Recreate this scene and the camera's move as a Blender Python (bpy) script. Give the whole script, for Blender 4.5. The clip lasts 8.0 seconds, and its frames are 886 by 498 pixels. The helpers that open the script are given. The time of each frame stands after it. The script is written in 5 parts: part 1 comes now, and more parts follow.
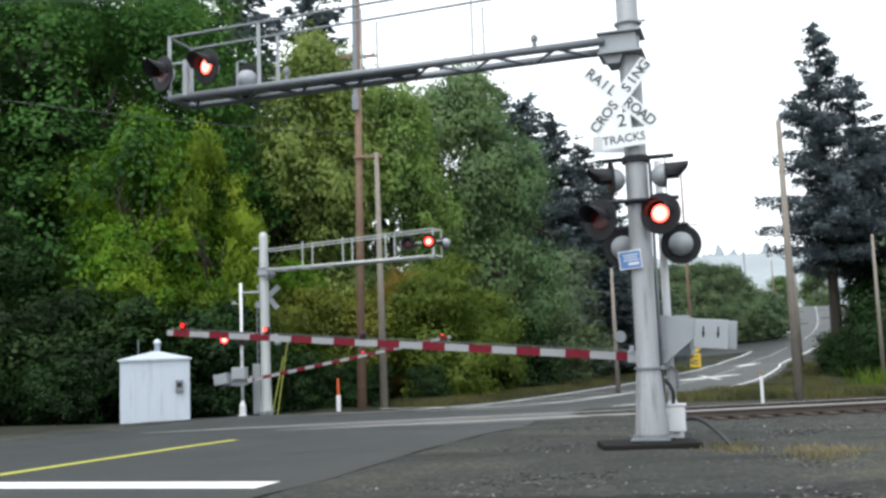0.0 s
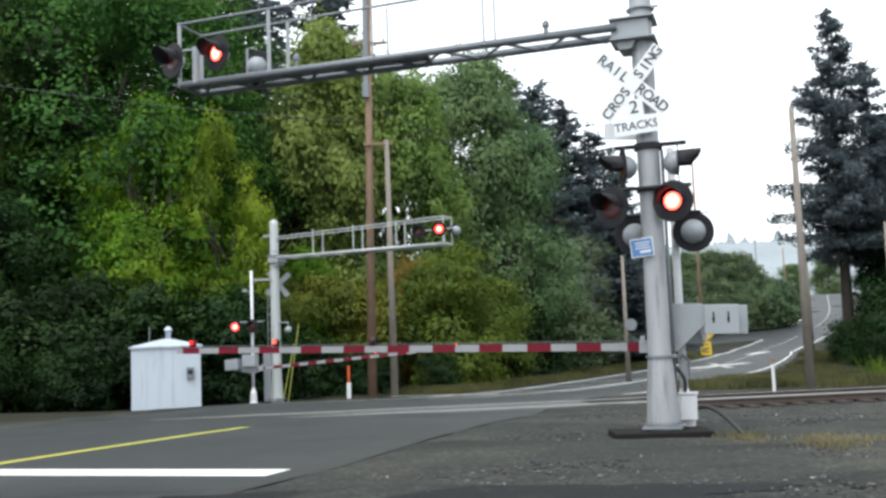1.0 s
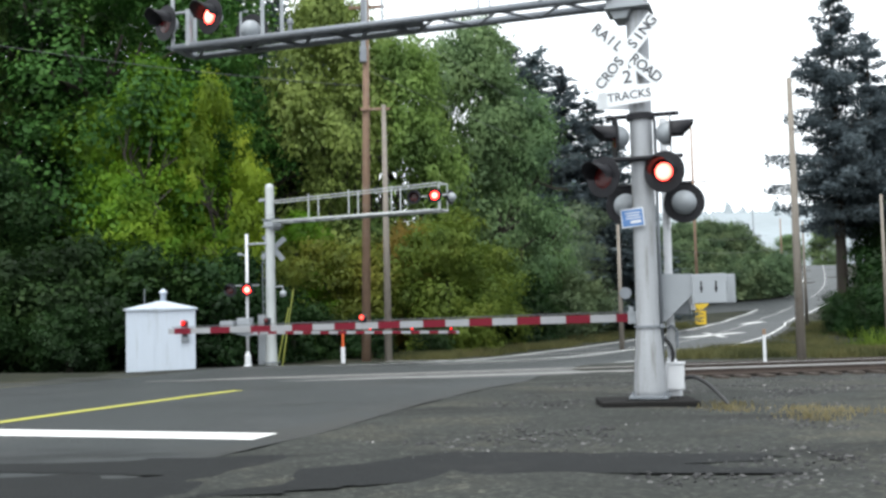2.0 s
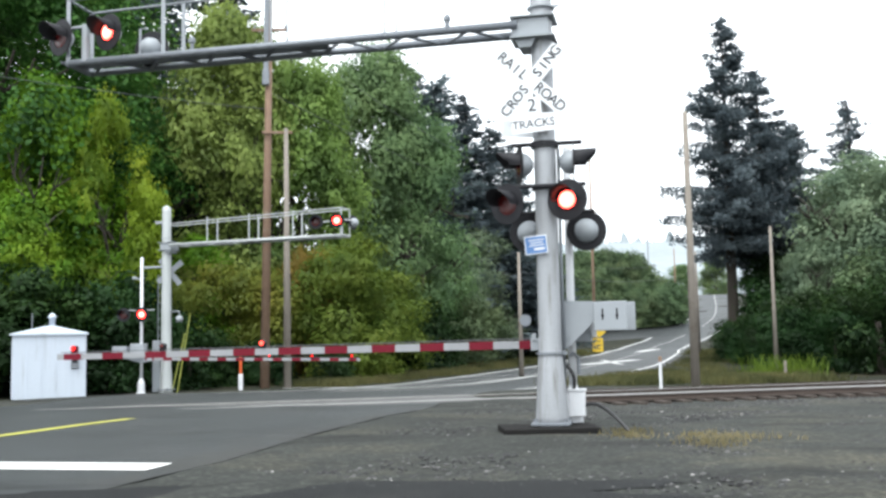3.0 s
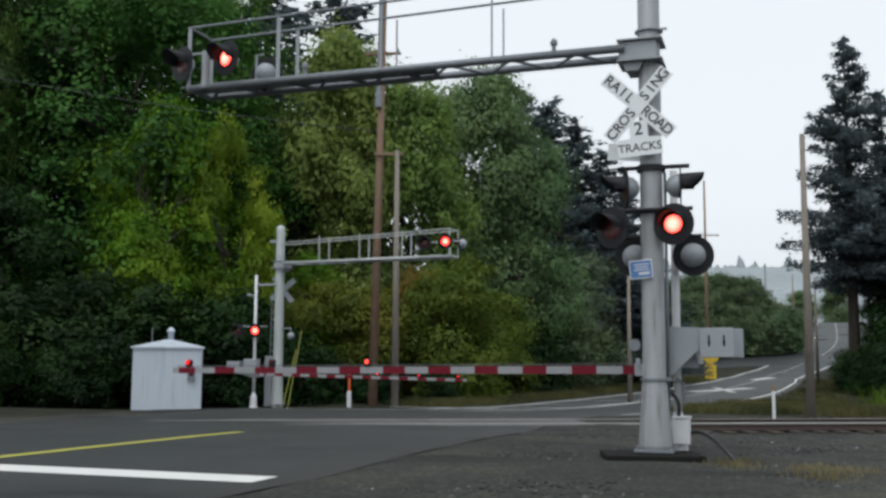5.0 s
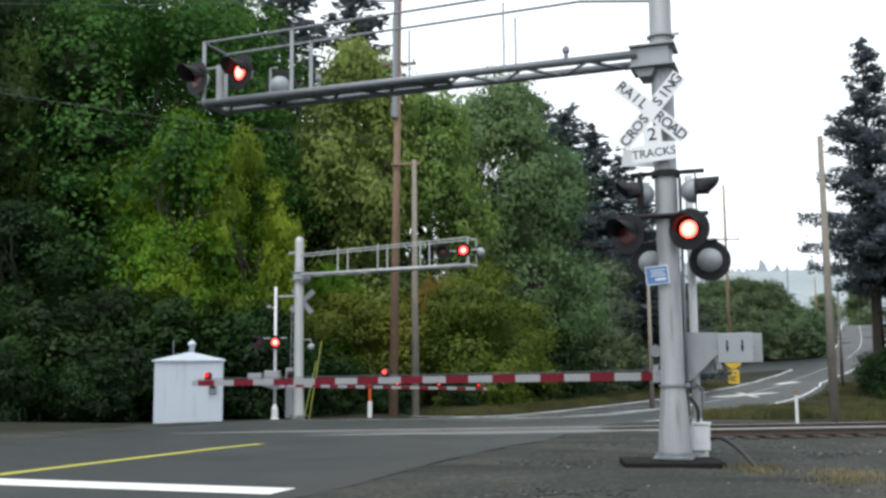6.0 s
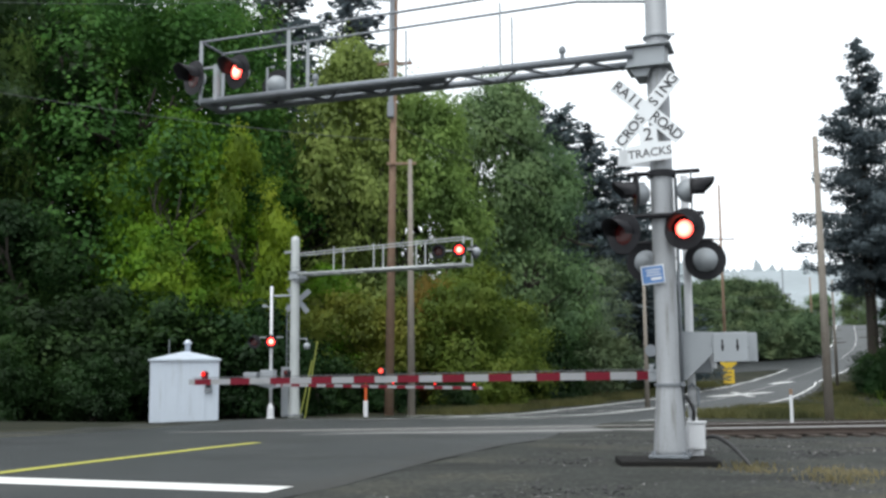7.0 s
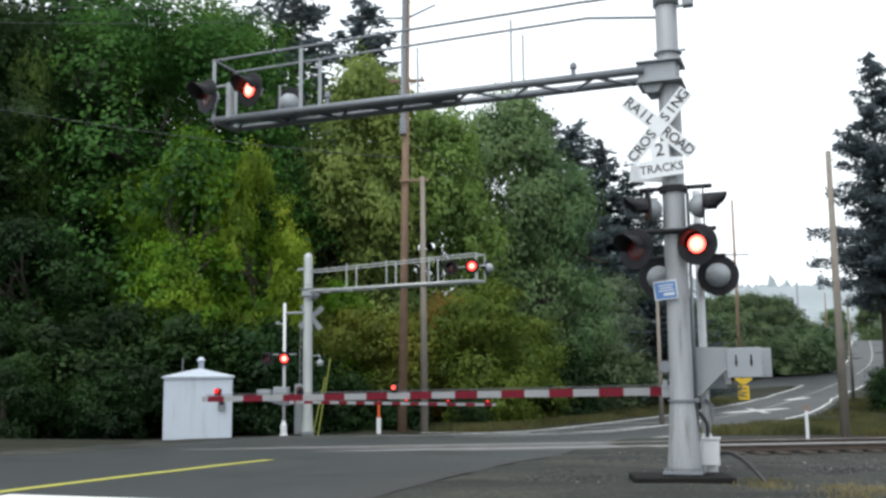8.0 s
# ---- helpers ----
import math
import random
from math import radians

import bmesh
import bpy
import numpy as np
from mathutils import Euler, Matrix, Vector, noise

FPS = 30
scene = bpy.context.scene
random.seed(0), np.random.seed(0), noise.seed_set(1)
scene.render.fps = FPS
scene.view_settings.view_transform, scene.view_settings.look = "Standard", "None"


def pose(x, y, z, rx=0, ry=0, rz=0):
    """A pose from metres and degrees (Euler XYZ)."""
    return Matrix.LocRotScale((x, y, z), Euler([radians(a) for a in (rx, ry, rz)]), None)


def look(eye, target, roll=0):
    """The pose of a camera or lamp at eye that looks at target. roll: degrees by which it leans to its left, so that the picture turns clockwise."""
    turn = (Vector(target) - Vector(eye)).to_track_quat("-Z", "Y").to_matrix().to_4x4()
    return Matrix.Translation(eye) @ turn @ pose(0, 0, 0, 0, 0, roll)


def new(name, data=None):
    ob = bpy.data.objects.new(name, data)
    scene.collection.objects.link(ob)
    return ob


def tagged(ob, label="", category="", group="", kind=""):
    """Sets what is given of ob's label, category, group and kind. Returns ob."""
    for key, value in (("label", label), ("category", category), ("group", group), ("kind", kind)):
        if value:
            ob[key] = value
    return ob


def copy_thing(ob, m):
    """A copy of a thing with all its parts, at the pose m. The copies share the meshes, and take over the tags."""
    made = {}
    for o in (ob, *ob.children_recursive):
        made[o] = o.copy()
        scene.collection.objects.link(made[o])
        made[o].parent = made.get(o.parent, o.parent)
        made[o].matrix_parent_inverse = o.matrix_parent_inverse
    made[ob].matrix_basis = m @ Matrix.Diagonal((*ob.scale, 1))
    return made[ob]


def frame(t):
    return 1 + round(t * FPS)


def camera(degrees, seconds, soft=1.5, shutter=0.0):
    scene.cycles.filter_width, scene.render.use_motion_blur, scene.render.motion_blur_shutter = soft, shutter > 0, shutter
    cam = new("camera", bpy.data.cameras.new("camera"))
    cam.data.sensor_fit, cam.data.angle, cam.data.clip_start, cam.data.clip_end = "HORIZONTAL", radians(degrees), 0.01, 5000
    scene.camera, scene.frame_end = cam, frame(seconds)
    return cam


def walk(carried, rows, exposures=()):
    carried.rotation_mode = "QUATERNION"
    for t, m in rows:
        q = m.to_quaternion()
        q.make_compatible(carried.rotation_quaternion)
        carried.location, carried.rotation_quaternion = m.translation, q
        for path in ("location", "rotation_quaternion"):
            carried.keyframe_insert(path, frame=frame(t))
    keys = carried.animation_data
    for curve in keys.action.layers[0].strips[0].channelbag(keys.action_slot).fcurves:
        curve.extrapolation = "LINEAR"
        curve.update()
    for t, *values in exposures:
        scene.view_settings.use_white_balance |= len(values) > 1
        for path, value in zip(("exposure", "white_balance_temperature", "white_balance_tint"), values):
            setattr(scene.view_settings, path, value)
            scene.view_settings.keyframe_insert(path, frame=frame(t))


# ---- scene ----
cam = camera(47.0, 8.0, soft=2.8)
PATH = [
    (0, pose(-0.184, 0.004, 1.259, 96.23, 2.22, -0.73)),
    (0.5, pose(-0.197, 0.035, 1.265, 95.95, 1.54, -0.49)),
    (1, pose(-0.189, 0.059, 1.264, 95.56, 2.13, -0.16)),
    (1.5, pose(-0.128, 0.052, 1.265, 94.61, 2.22, 0.74)),
    (1.7, pose(-0.089, 0.015, 1.286, 93.71, 1.73, 0.29)),
    (2.8, pose(-0.129, 0.126, 1.269, 93.53, 1.61, -3.78)),
    (3, pose(-0.130, 0.145, 1.277, 95.00, 1.12, -5.95)),
    (3.5, pose(-0.150, 0.130, 1.270, 94.85, 0.54, -7.79)),
    (4, pose(-0.128, 0.137, 1.266, 94.27, 0.29, -7.83)),
    (4.5, pose(-0.114, 0.043, 1.265, 95.45, 0.10, -4.80)),
    (5, pose(-0.048, 0.051, 1.283, 96.23, -0.30, 0.14)),
    (5.2, pose(-0.001, 0.080, 1.296, 95.82, 0.29, 1.61)),
    (6.5, pose(0.014, 0.011, 1.283, 97.17, 0.61, 1.19)),
    (7, pose(0.000, -0.000, 1.280, 96.70, 0.50, 1.10)),
    (7.5, pose(0.008, -0.006, 1.271, 97.72, 0.81, 2.65)),
    (8, pose(0.012, -0.010, 1.274, 97.64, 0.63, 1.85)),
]
EXPOSURES = [(t, e, 6300, 6) for t, e in ((0, 0.17), (1.0, 0.17), (1.5, 0.17), (1.7, 0.22), (2.8, 0.6), (3.0, 0.6), (3.2, 0.28), (3.4, -0.2), (3.7, -0.45), (4.5, -0.45), (5.0, -0.68), (5.2, -0.62), (6.3, -0.02), (7.0, -0.02), (8.0, -0.08))]
walk(cam, PATH, EXPOSURES)

# ---- light: an overcast, very bright sky ----
world = bpy.data.worlds.new("overcast_sky")
scene.world = world
world.use_nodes = True
wn = world.node_tree.nodes
wl = world.node_tree.links
sky = wn.new("ShaderNodeTexSky")
sky.sky_type = "NISHITA"
sky.sun_disc = False
sky.sun_elevation, sky.sun_rotation = radians(62), radians(208)
sky.air_density, sky.dust_density, sky.ozone_density = 1.0, 6.0, 1.0
pale = wn.new("ShaderNodeHueSaturation")
pale.inputs["Saturation"].default_value = 0.12
wl.new(sky.outputs[0], pale.inputs["Color"])
cover = wn.new("ShaderNodeMix")
cover.data_type = "RGBA"
cover.inputs[0].default_value = 0.55
cover.inputs[7].default_value = (12.0, 12.3, 12.9, 1)
wl.new(pale.outputs[0], cover.inputs[6])
wl.new(cover.outputs[2], wn["Background"].inputs[0])
wn["Background"].inputs[1].default_value = 0.18

sun = new("sun", bpy.data.lights.new("sun", "SUN"))
sun.data.energy, sun.data.angle, sun.data.color = 1.5, radians(40), (1.0, 0.98, 0.95)
sun.matrix_world = look((0, 0, 50), (12.5, 23.5, 0))


# ---- materials ----
def mat(name, base, rough=0.6, metal=0.0, var=0.25, scale=6.0, bump=0.15, fine=60.0, dirt=None, dirt_at=0.6, spec=0.5, detail=5, harsh=0.5, streak=1.0):
    """Colour with variation at two scales, dirt patches and fine relief, in object metres."""
    m = bpy.data.materials.new(name)
    m.use_nodes = True
    n, l = m.node_tree.nodes, m.node_tree.links
    b = n["Principled BSDF"]
    geo = n.new("ShaderNodeNewGeometry")
    n1 = n.new("ShaderNodeTexNoise")
    n1.inputs["Scale"].default_value, n1.inputs["Detail"].default_value, n1.inputs["Roughness"].default_value = scale, detail, harsh
    n2 = n.new("ShaderNodeTexNoise")
    n2.inputs["Scale"].default_value, n2.inputs["Detail"].default_value = fine, 3
    place = n.new("ShaderNodeMapping")
    place.inputs["Scale"].default_value = (1, 1, streak)
    l.new(geo.outputs["Position"], place.inputs["Vector"])
    l.new(place.outputs[0], n1.inputs["Vector"])
    l.new(geo.outputs["Position"], n2.inputs["Vector"])
    mix = n.new("ShaderNodeMix")
    mix.data_type = "RGBA"
    lo = [c * (1 - var) for c in base] + [1]
    hi = [min(1, c * (1 + var)) for c in base] + [1]
    mix.inputs[6].default_value, mix.inputs[7].default_value = lo, hi
    avg = n.new("ShaderNodeMath")
    avg.operation = "ADD"
    h1 = n.new("ShaderNodeMath")
    h1.operation = "MULTIPLY"
    h1.inputs[1].default_value = 0.6
    h2 = n.new("ShaderNodeMath")
    h2.operation = "MULTIPLY"
    h2.inputs[1].default_value = 0.4
    l.new(n1.outputs[0], h1.inputs[0])
    l.new(n2.outputs[0], h2.inputs[0])
    l.new(h1.outputs[0], avg.inputs[0])
    l.new(h2.outputs[0], avg.inputs[1])
    l.new(avg.outputs[0], mix.inputs[0])
    out = mix.outputs[2]
    if dirt:
        n3 = n.new("ShaderNodeTexNoise")
        n3.inputs["Scale"].default_value, n3.inputs["Detail"].default_value, n3.inputs["Roughness"].default_value = scale * 0.6, 8, 0.7
        l.new(place.outputs[0], n3.inputs["Vector"])
        r = n.new("ShaderNodeValToRGB")
        r.color_ramp.elements[0].position, r.color_ramp.elements[1].position = dirt_at, min(1, dirt_at + 0.15)
        l.new(n3.outputs[0], r.inputs[0])
        mx = n.new("ShaderNodeMix")
        mx.data_type = "RGBA"
        mx.inputs[7].default_value = (*dirt, 1)
        l.new(r.outputs[0], mx.inputs[0])
        l.new(out, mx.inputs[6])
        out = mx.outputs[2]
    l.new(out, b.inputs["Base Color"])
    b.inputs["Roughness"].default_value, b.inputs["Metallic"].default_value = rough, metal
    b.inputs["Specular IOR Level"].default_value = spec
    if bump:
        bp = n.new("ShaderNodeBump")
        bp.inputs["Strength"].default_value, bp.inputs["Distance"].default_value = bump, 0.02
        l.new(n2.outputs[0], bp.inputs["Height"])
        l.new(bp.outputs[0], b.inputs["Normal"])
    return m


def leaf_mat(name, dark, mid, light, through_light=0.35):
    """Leaves: each leaf has its own shade, each tree its own tint, light shines through."""
    m = bpy.data.materials.new(name)
    m.use_nodes = True
    n, l = m.node_tree.nodes, m.node_tree.links
    n.remove(n["Principled BSDF"])
    geo = n.new("ShaderNodeNewGeometry")
    info = n.new("ShaderNodeObjectInfo")
    tex = n.new("ShaderNodeTexNoise")
    tex.inputs["Scale"].default_value, tex.inputs["Detail"].default_value = 0.45, 4
    l.new(geo.outputs["Position"], tex.inputs["Vector"])
    a = n.new("ShaderNodeMath")
    a.operation = "MULTIPLY_ADD"
    a.inputs[1].default_value = 0.12
    l.new(geo.outputs["Random Per Island"], a.inputs[0])
    s = n.new("ShaderNodeMath")
    s.operation = "MULTIPLY_ADD"
    s.inputs[1].default_value, s.inputs[2].default_value = 1.7, -0.52
    l.new(tex.outputs[0], s.inputs[0])
    l.new(s.outputs[0], a.inputs[2])
    r = n.new("ShaderNodeValToRGB")
    e = r.color_ramp.elements
    e[0].position, e[0].color = 0.1, (*dark, 1)
    e[1].position, e[1].color = 0.95, (*light, 1)
    c = e.new(0.5)
    c.color = (*mid, 1)
    l.new(a.outputs[0], r.inputs[0])
    hs = n.new("ShaderNodeHueSaturation")
    hv = n.new("ShaderNodeMapRange")
    hv.inputs[3].default_value, hv.inputs[4].default_value = 0.482, 0.515
    l.new(info.outputs["Random"], hv.inputs[0])
    l.new(hv.outputs[0], hs.inputs["Hue"])
    l.new(r.outputs[0], hs.inputs["Color"])
    d, t, g = n.new("ShaderNodeBsdfDiffuse"), n.new("ShaderNodeBsdfTranslucent"), n.new("ShaderNodeBsdfGlossy")
    g.inputs["Roughness"].default_value = 0.5
    g.inputs["Color"].default_value = (0.5, 0.5, 0.5, 1)
    l.new(hs.outputs[0], d.inputs[0])
    l.new(hs.outputs[0], t.inputs[0])
    mx, mg = n.new("ShaderNodeMixShader"), n.new("ShaderNodeMixShader")
    mx.inputs[0].default_value, mg.inputs[0].default_value = through_light, 0.015
    l.new(d.outputs[0], mx.inputs[1])
    l.new(t.outputs[0], mx.inputs[2])
    l.new(mx.outputs[0], mg.inputs[1])
    l.new(g.outputs[0], mg.inputs[2])
    l.new(mg.outputs[0], n["Material Output"].inputs[0])
    return m


def glow_mat(name, rim, core, strength, radius):
    """A lit lens: hot in the middle, coloured towards the rim."""
    m = bpy.data.materials.new(name)
    m.use_nodes = True
    n, l = m.node_tree.nodes, m.node_tree.links
    n.remove(n["Principled BSDF"])
    tc = n.new("ShaderNodeTexCoord")
    ln = n.new("ShaderNodeVectorMath")
    ln.operation = "LENGTH"
    l.new(tc.outputs["Object"], ln.inputs[0])
    mr = n.new("ShaderNodeMapRange")
    mr.inputs[2].default_value = radius
    l.new(ln.outputs["Value"], mr.inputs[0])
    r = n.new("ShaderNodeValToRGB")
    r.color_ramp.elements[0].position, r.color_ramp.elements[0].color = 0.18, (*core, 1)
    r.color_ramp.elements[1].position, r.color_ramp.elements[1].color = 0.95, (*rim, 1)
    l.new(mr.outputs[0], r.inputs[0])
    em = n.new("ShaderNodeEmission")
    em.inputs[1].default_value = strength
    l.new(r.outputs[0], em.inputs[0])
    l.new(em.outputs[0], n["Material Output"].inputs[0])
    return m


ALU = mat("weathered_aluminium_paint", (0.29, 0.30, 0.315), 0.5, 0.25, 0.3, 9.0, 0.1, 40, dirt=(0.135, 0.13, 0.12), dirt_at=0.54, streak=0.10)
STEEL = mat("galvanised_steel", (0.18, 0.195, 0.215), 0.5, 0.4, 0.2, 8.0, 0.1, 60)
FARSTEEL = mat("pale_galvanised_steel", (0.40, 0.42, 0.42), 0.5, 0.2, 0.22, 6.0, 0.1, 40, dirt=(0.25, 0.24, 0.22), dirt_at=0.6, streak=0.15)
GREYBOX = mat("grey_painted_casting", (0.28, 0.30, 0.32), 0.5, 0.1, 0.12, 5.0, 0.1, 50, dirt=(0.3, 0.3, 0.29), dirt_at=0.64)
WHITE = mat("white_paint", (0.58, 0.59, 0.61), 0.5, 0, 0.08, 4.0, 0.06, 40, dirt=(0.52, 0.52, 0.5), dirt_at=0.62)
HUTWHITE = mat("white_sheet_metal", (0.46, 0.505, 0.57), 0.45, 0.1, 0.12, 5, 0.05, 20, dirt=(0.36, 0.385, 0.42), dirt_at=0.55, streak=0.12)
BLACK = mat("matt_black_paint", (0.011, 0.011, 0.014), 0.6, 0, 0.3, 12, 0.05, spec=0.3)
REDBAND = mat("red_reflective_sheeting", (0.128, 0.010, 0.020), 0.55, 0, 0.2, 6, 0.05, spec=0.12)
ARMWHITE = mat("white_reflective_sheeting", (0.25, 0.255, 0.265), 0.5, 0, 0.2, 6, 0.05, spec=0.3)
LENSRED = mat("dark_red_lens", (0.07, 0.008, 0.008), 0.25, 0, 0.2, 30, 0.2, 120)
SIGNWHITE = mat("white_sign_face", (0.70, 0.72, 0.74), 0.4, 0, 0.05, 5, 0.02)
SIGNBLACK = mat("black_sign_letters", (0.03, 0.03, 0.035), 0.5, 0, 0.2, 8, 0)
BLUE = mat("blue_sign_face", (0.075, 0.17, 0.38), 0.4, 0, 0.1, 8, 0.02)
YELLOW = mat("yellow_paint", (0.62, 0.42, 0.03), 0.5, 0, 0.15, 8, 0.05)
LIME = mat("yellow_green_sleeve", (0.28, 0.31, 0.06), 0.5, 0, 0.15, 8, 0.05)
ORANGE = mat("orange_plastic", (0.60, 0.10, 0.02), 0.5, 0, 0.15, 8, 0.05)
POLEWOOD = mat("weathered_pole_wood", (0.21, 0.135, 0.092), 0.85, 0, 0.35, 3.0, 0.4, 40, dirt=(0.24, 0.19, 0.15), dirt_at=0.55)
POLEGREY = mat("silvered_pole_wood", (0.195, 0.172, 0.146), 0.85, 0, 0.3, 3.0, 0.4, 40, dirt=(0.14, 0.11, 0.09), dirt_at=0.58)
ASPHALT = mat("worn_damp_asphalt", (0.0265, 0.0295, 0.0305), 0.55, 0, 0.7, 0.55, 0.7, 45, dirt=(0.040, 0.0415, 0.042), dirt_at=0.52, spec=0.22, detail=12, harsh=0.72)
TAR = mat("dark_tar", (0.0075, 0.0085, 0.0088), 0.8, 0, 0.6, 1.6, 0.8, 40, dirt=(0.018, 0.018, 0.017), dirt_at=0.56, spec=0.2, detail=10, harsh=0.7)
CROSSPANEL = mat("concrete_crossing_panel", (0.07, 0.07, 0.068), 0.6, 0, 0.3, 2.0, 0.4, 50, dirt=(0.06, 0.058, 0.055), dirt_at=0.5)
PAINTW = mat("worn_white_road_paint", (0.65, 0.65, 0.63), 0.5, 0, 0.12, 4, 0.3, 60, dirt=(0.35, 0.35, 0.34), dirt_at=0.66)
PAINTOLD = mat("faded_white_road_paint", (0.44, 0.44, 0.43), 0.5, 0, 0.3, 2, 0.3, 60, dirt=(0.12, 0.12, 0.12), dirt_at=0.56)
PAINTY = mat("yellow_road_paint", (0.37, 0.36, 0.055), 0.5, 0, 0.15, 4, 0.3, 60, dirt=(0.2, 0.18, 0.06), dirt_at=0.66)


def stone_mat(name, dark, light):
    """Loose stones, each with its own grey."""
    m = bpy.data.materials.new(name)
    m.use_nodes = True
    n, l = m.node_tree.nodes, m.node_tree.links
    geo, r = n.new("ShaderNodeNewGeometry"), n.new("ShaderNodeValToRGB")
    r.color_ramp.elements[0].color, r.color_ramp.elements[1].color = (*dark, 1), (*light, 1)
    mid = r.color_ramp.elements.new(0.75)
    mid.color = (*[0.7 * d + 0.3 * h for d, h in zip(dark, light)], 1)
    l.new(geo.outputs["Random Per Island"], r.inputs[0])
    l.new(r.outputs[0], n["Principled BSDF"].inputs["Base Color"])
    n["Principled BSDF"].inputs["Roughness"].default_value = 0.9
    return m


STONE = stone_mat("crushed_stone", (0.012, 0.012, 0.013), (0.10, 0.098, 0.096))
STONELIGHT = mat("pale_pebbles", (0.28, 0.27, 0.26), 0.8, 0, 0.4, 9, 0.3, 60)
RAILRUST = mat("rusted_rail_steel", (0.050, 0.036, 0.029), 0.7, 0.3, 0.4, 4, 0.3, 50)
RAILTOP = mat("polished_rail_head", (0.36, 0.35, 0.34), 0.4, 0.2, 0.15, 6, 0.05)
TIE = mat("creosoted_tie_timber", (0.045, 0.034, 0.027), 0.9, 0, 0.4, 4, 0.5, 40)
BARK = mat("tree_bark", (0.032, 0.026, 0.020), 0.9, 0, 0.4, 4, 0.7, 30)
CONCRETE = mat("near_black_concrete", (0.014, 0.0135, 0.013), 0.9, 0, 0.35, 3, 0.5, 50, spec=0.1)
RUBBER = mat("black_cable_sheath", (0.015, 0.015, 0.016), 0.5, 0, 0.2, 10, 0.05)
WIRE = mat("dull_wire", (0.10, 0.10, 0.11), 0.6, 0.3, 0.2, 10, 0)
GREENLEAF = leaf_mat("broad_leaves", (0.018, 0.050, 0.012), (0.058, 0.135, 0.026), (0.150, 0.235, 0.040), 0.32)
LIMELEAF = leaf_mat("bright_green_leaves", (0.042, 0.115, 0.010), (0.115, 0.255, 0.018), (0.235, 0.365, 0.030), 0.45)
GOLDLEAF = leaf_mat("yellowing_leaves", (0.085, 0.145, 0.012), (0.215, 0.300, 0.024), (0.37, 0.41, 0.036), 0.45)
AUTUMN = leaf_mat("turning_leaves", (0.062, 0.094, 0.016), (0.138, 0.175, 0.028), (0.235, 0.23, 0.040), 0.45)
# orange glow of the red signal lamps, painted into the leaf colour
LAMPTINTLEAF = leaf_mat("lamp_glow_orange_leaves", (0.120, 0.105, 0.024), (0.250, 0.165, 0.036), (0.38, 0.20, 0.045), 0.45)
# colour paled and greyed to hold the haze over these trees
SLATELEAF = leaf_mat("haze_greyed_leaves", (0.085, 0.140, 0.066), (0.155, 0.235, 0.100), (0.230, 0.310, 0.130), 0.46)
# pale leaf colour carries the veil of sky glare over the woods
DULLLEAF = leaf_mat("veil_paled_dull_leaves", (0.075, 0.112, 0.070), (0.180, 0.238, 0.145), (0.30, 0.35, 0.215), 0.36)
# distance haze put into the needles as pale blue-grey
NEEDLE = leaf_mat("haze_paled_needles", (0.056, 0.075, 0.084), (0.112, 0.142, 0.154), (0.180, 0.212, 0.220), 0.4)
HEDGELEAF = leaf_mat("scrub_leaves", (0.040, 0.066, 0.034), (0.095, 0.138, 0.066), (0.175, 0.215, 0.105), 0.32)
# olive raised well above leaf tone; bright haze is put into it
PALELEAF = leaf_mat("haze_pale_olive_leaves", (0.095, 0.150, 0.042), (0.195, 0.280, 0.070), (0.295, 0.375, 0.105), 0.48)
# shade under the woods is put into this near-black green
SHADELEAF = leaf_mat("shade_dark_leaves", (0.008, 0.019, 0.006), (0.019, 0.044, 0.012), (0.048, 0.088, 0.022), 0.3)
FERN = leaf_mat("fern_fronds", (0.05, 0.085, 0.012), (0.11, 0.17, 0.022), (0.20, 0.25, 0.04), 0.45)
DRYGRASS = leaf_mat("dry_grass_blades", (0.115, 0.105, 0.055), (0.215, 0.190, 0.100), (0.32, 0.28, 0.165), 0.4)
WILDGRASS = leaf_mat("rough_grass_blades", (0.045, 0.052, 0.022), (0.105, 0.105, 0.042), (0.18, 0.15, 0.065), 0.4)
GLOWRED = glow_mat("lit_red_lens", (1.0, 0.014, 0.010), (1.0, 0.30, 0.22), 6.5, 0.14)
GLOWSMALL = glow_mat("lit_small_red_lens", (1.0, 0.02, 0.015), (1.0, 0.16, 0.11), 2.6, 0.045)


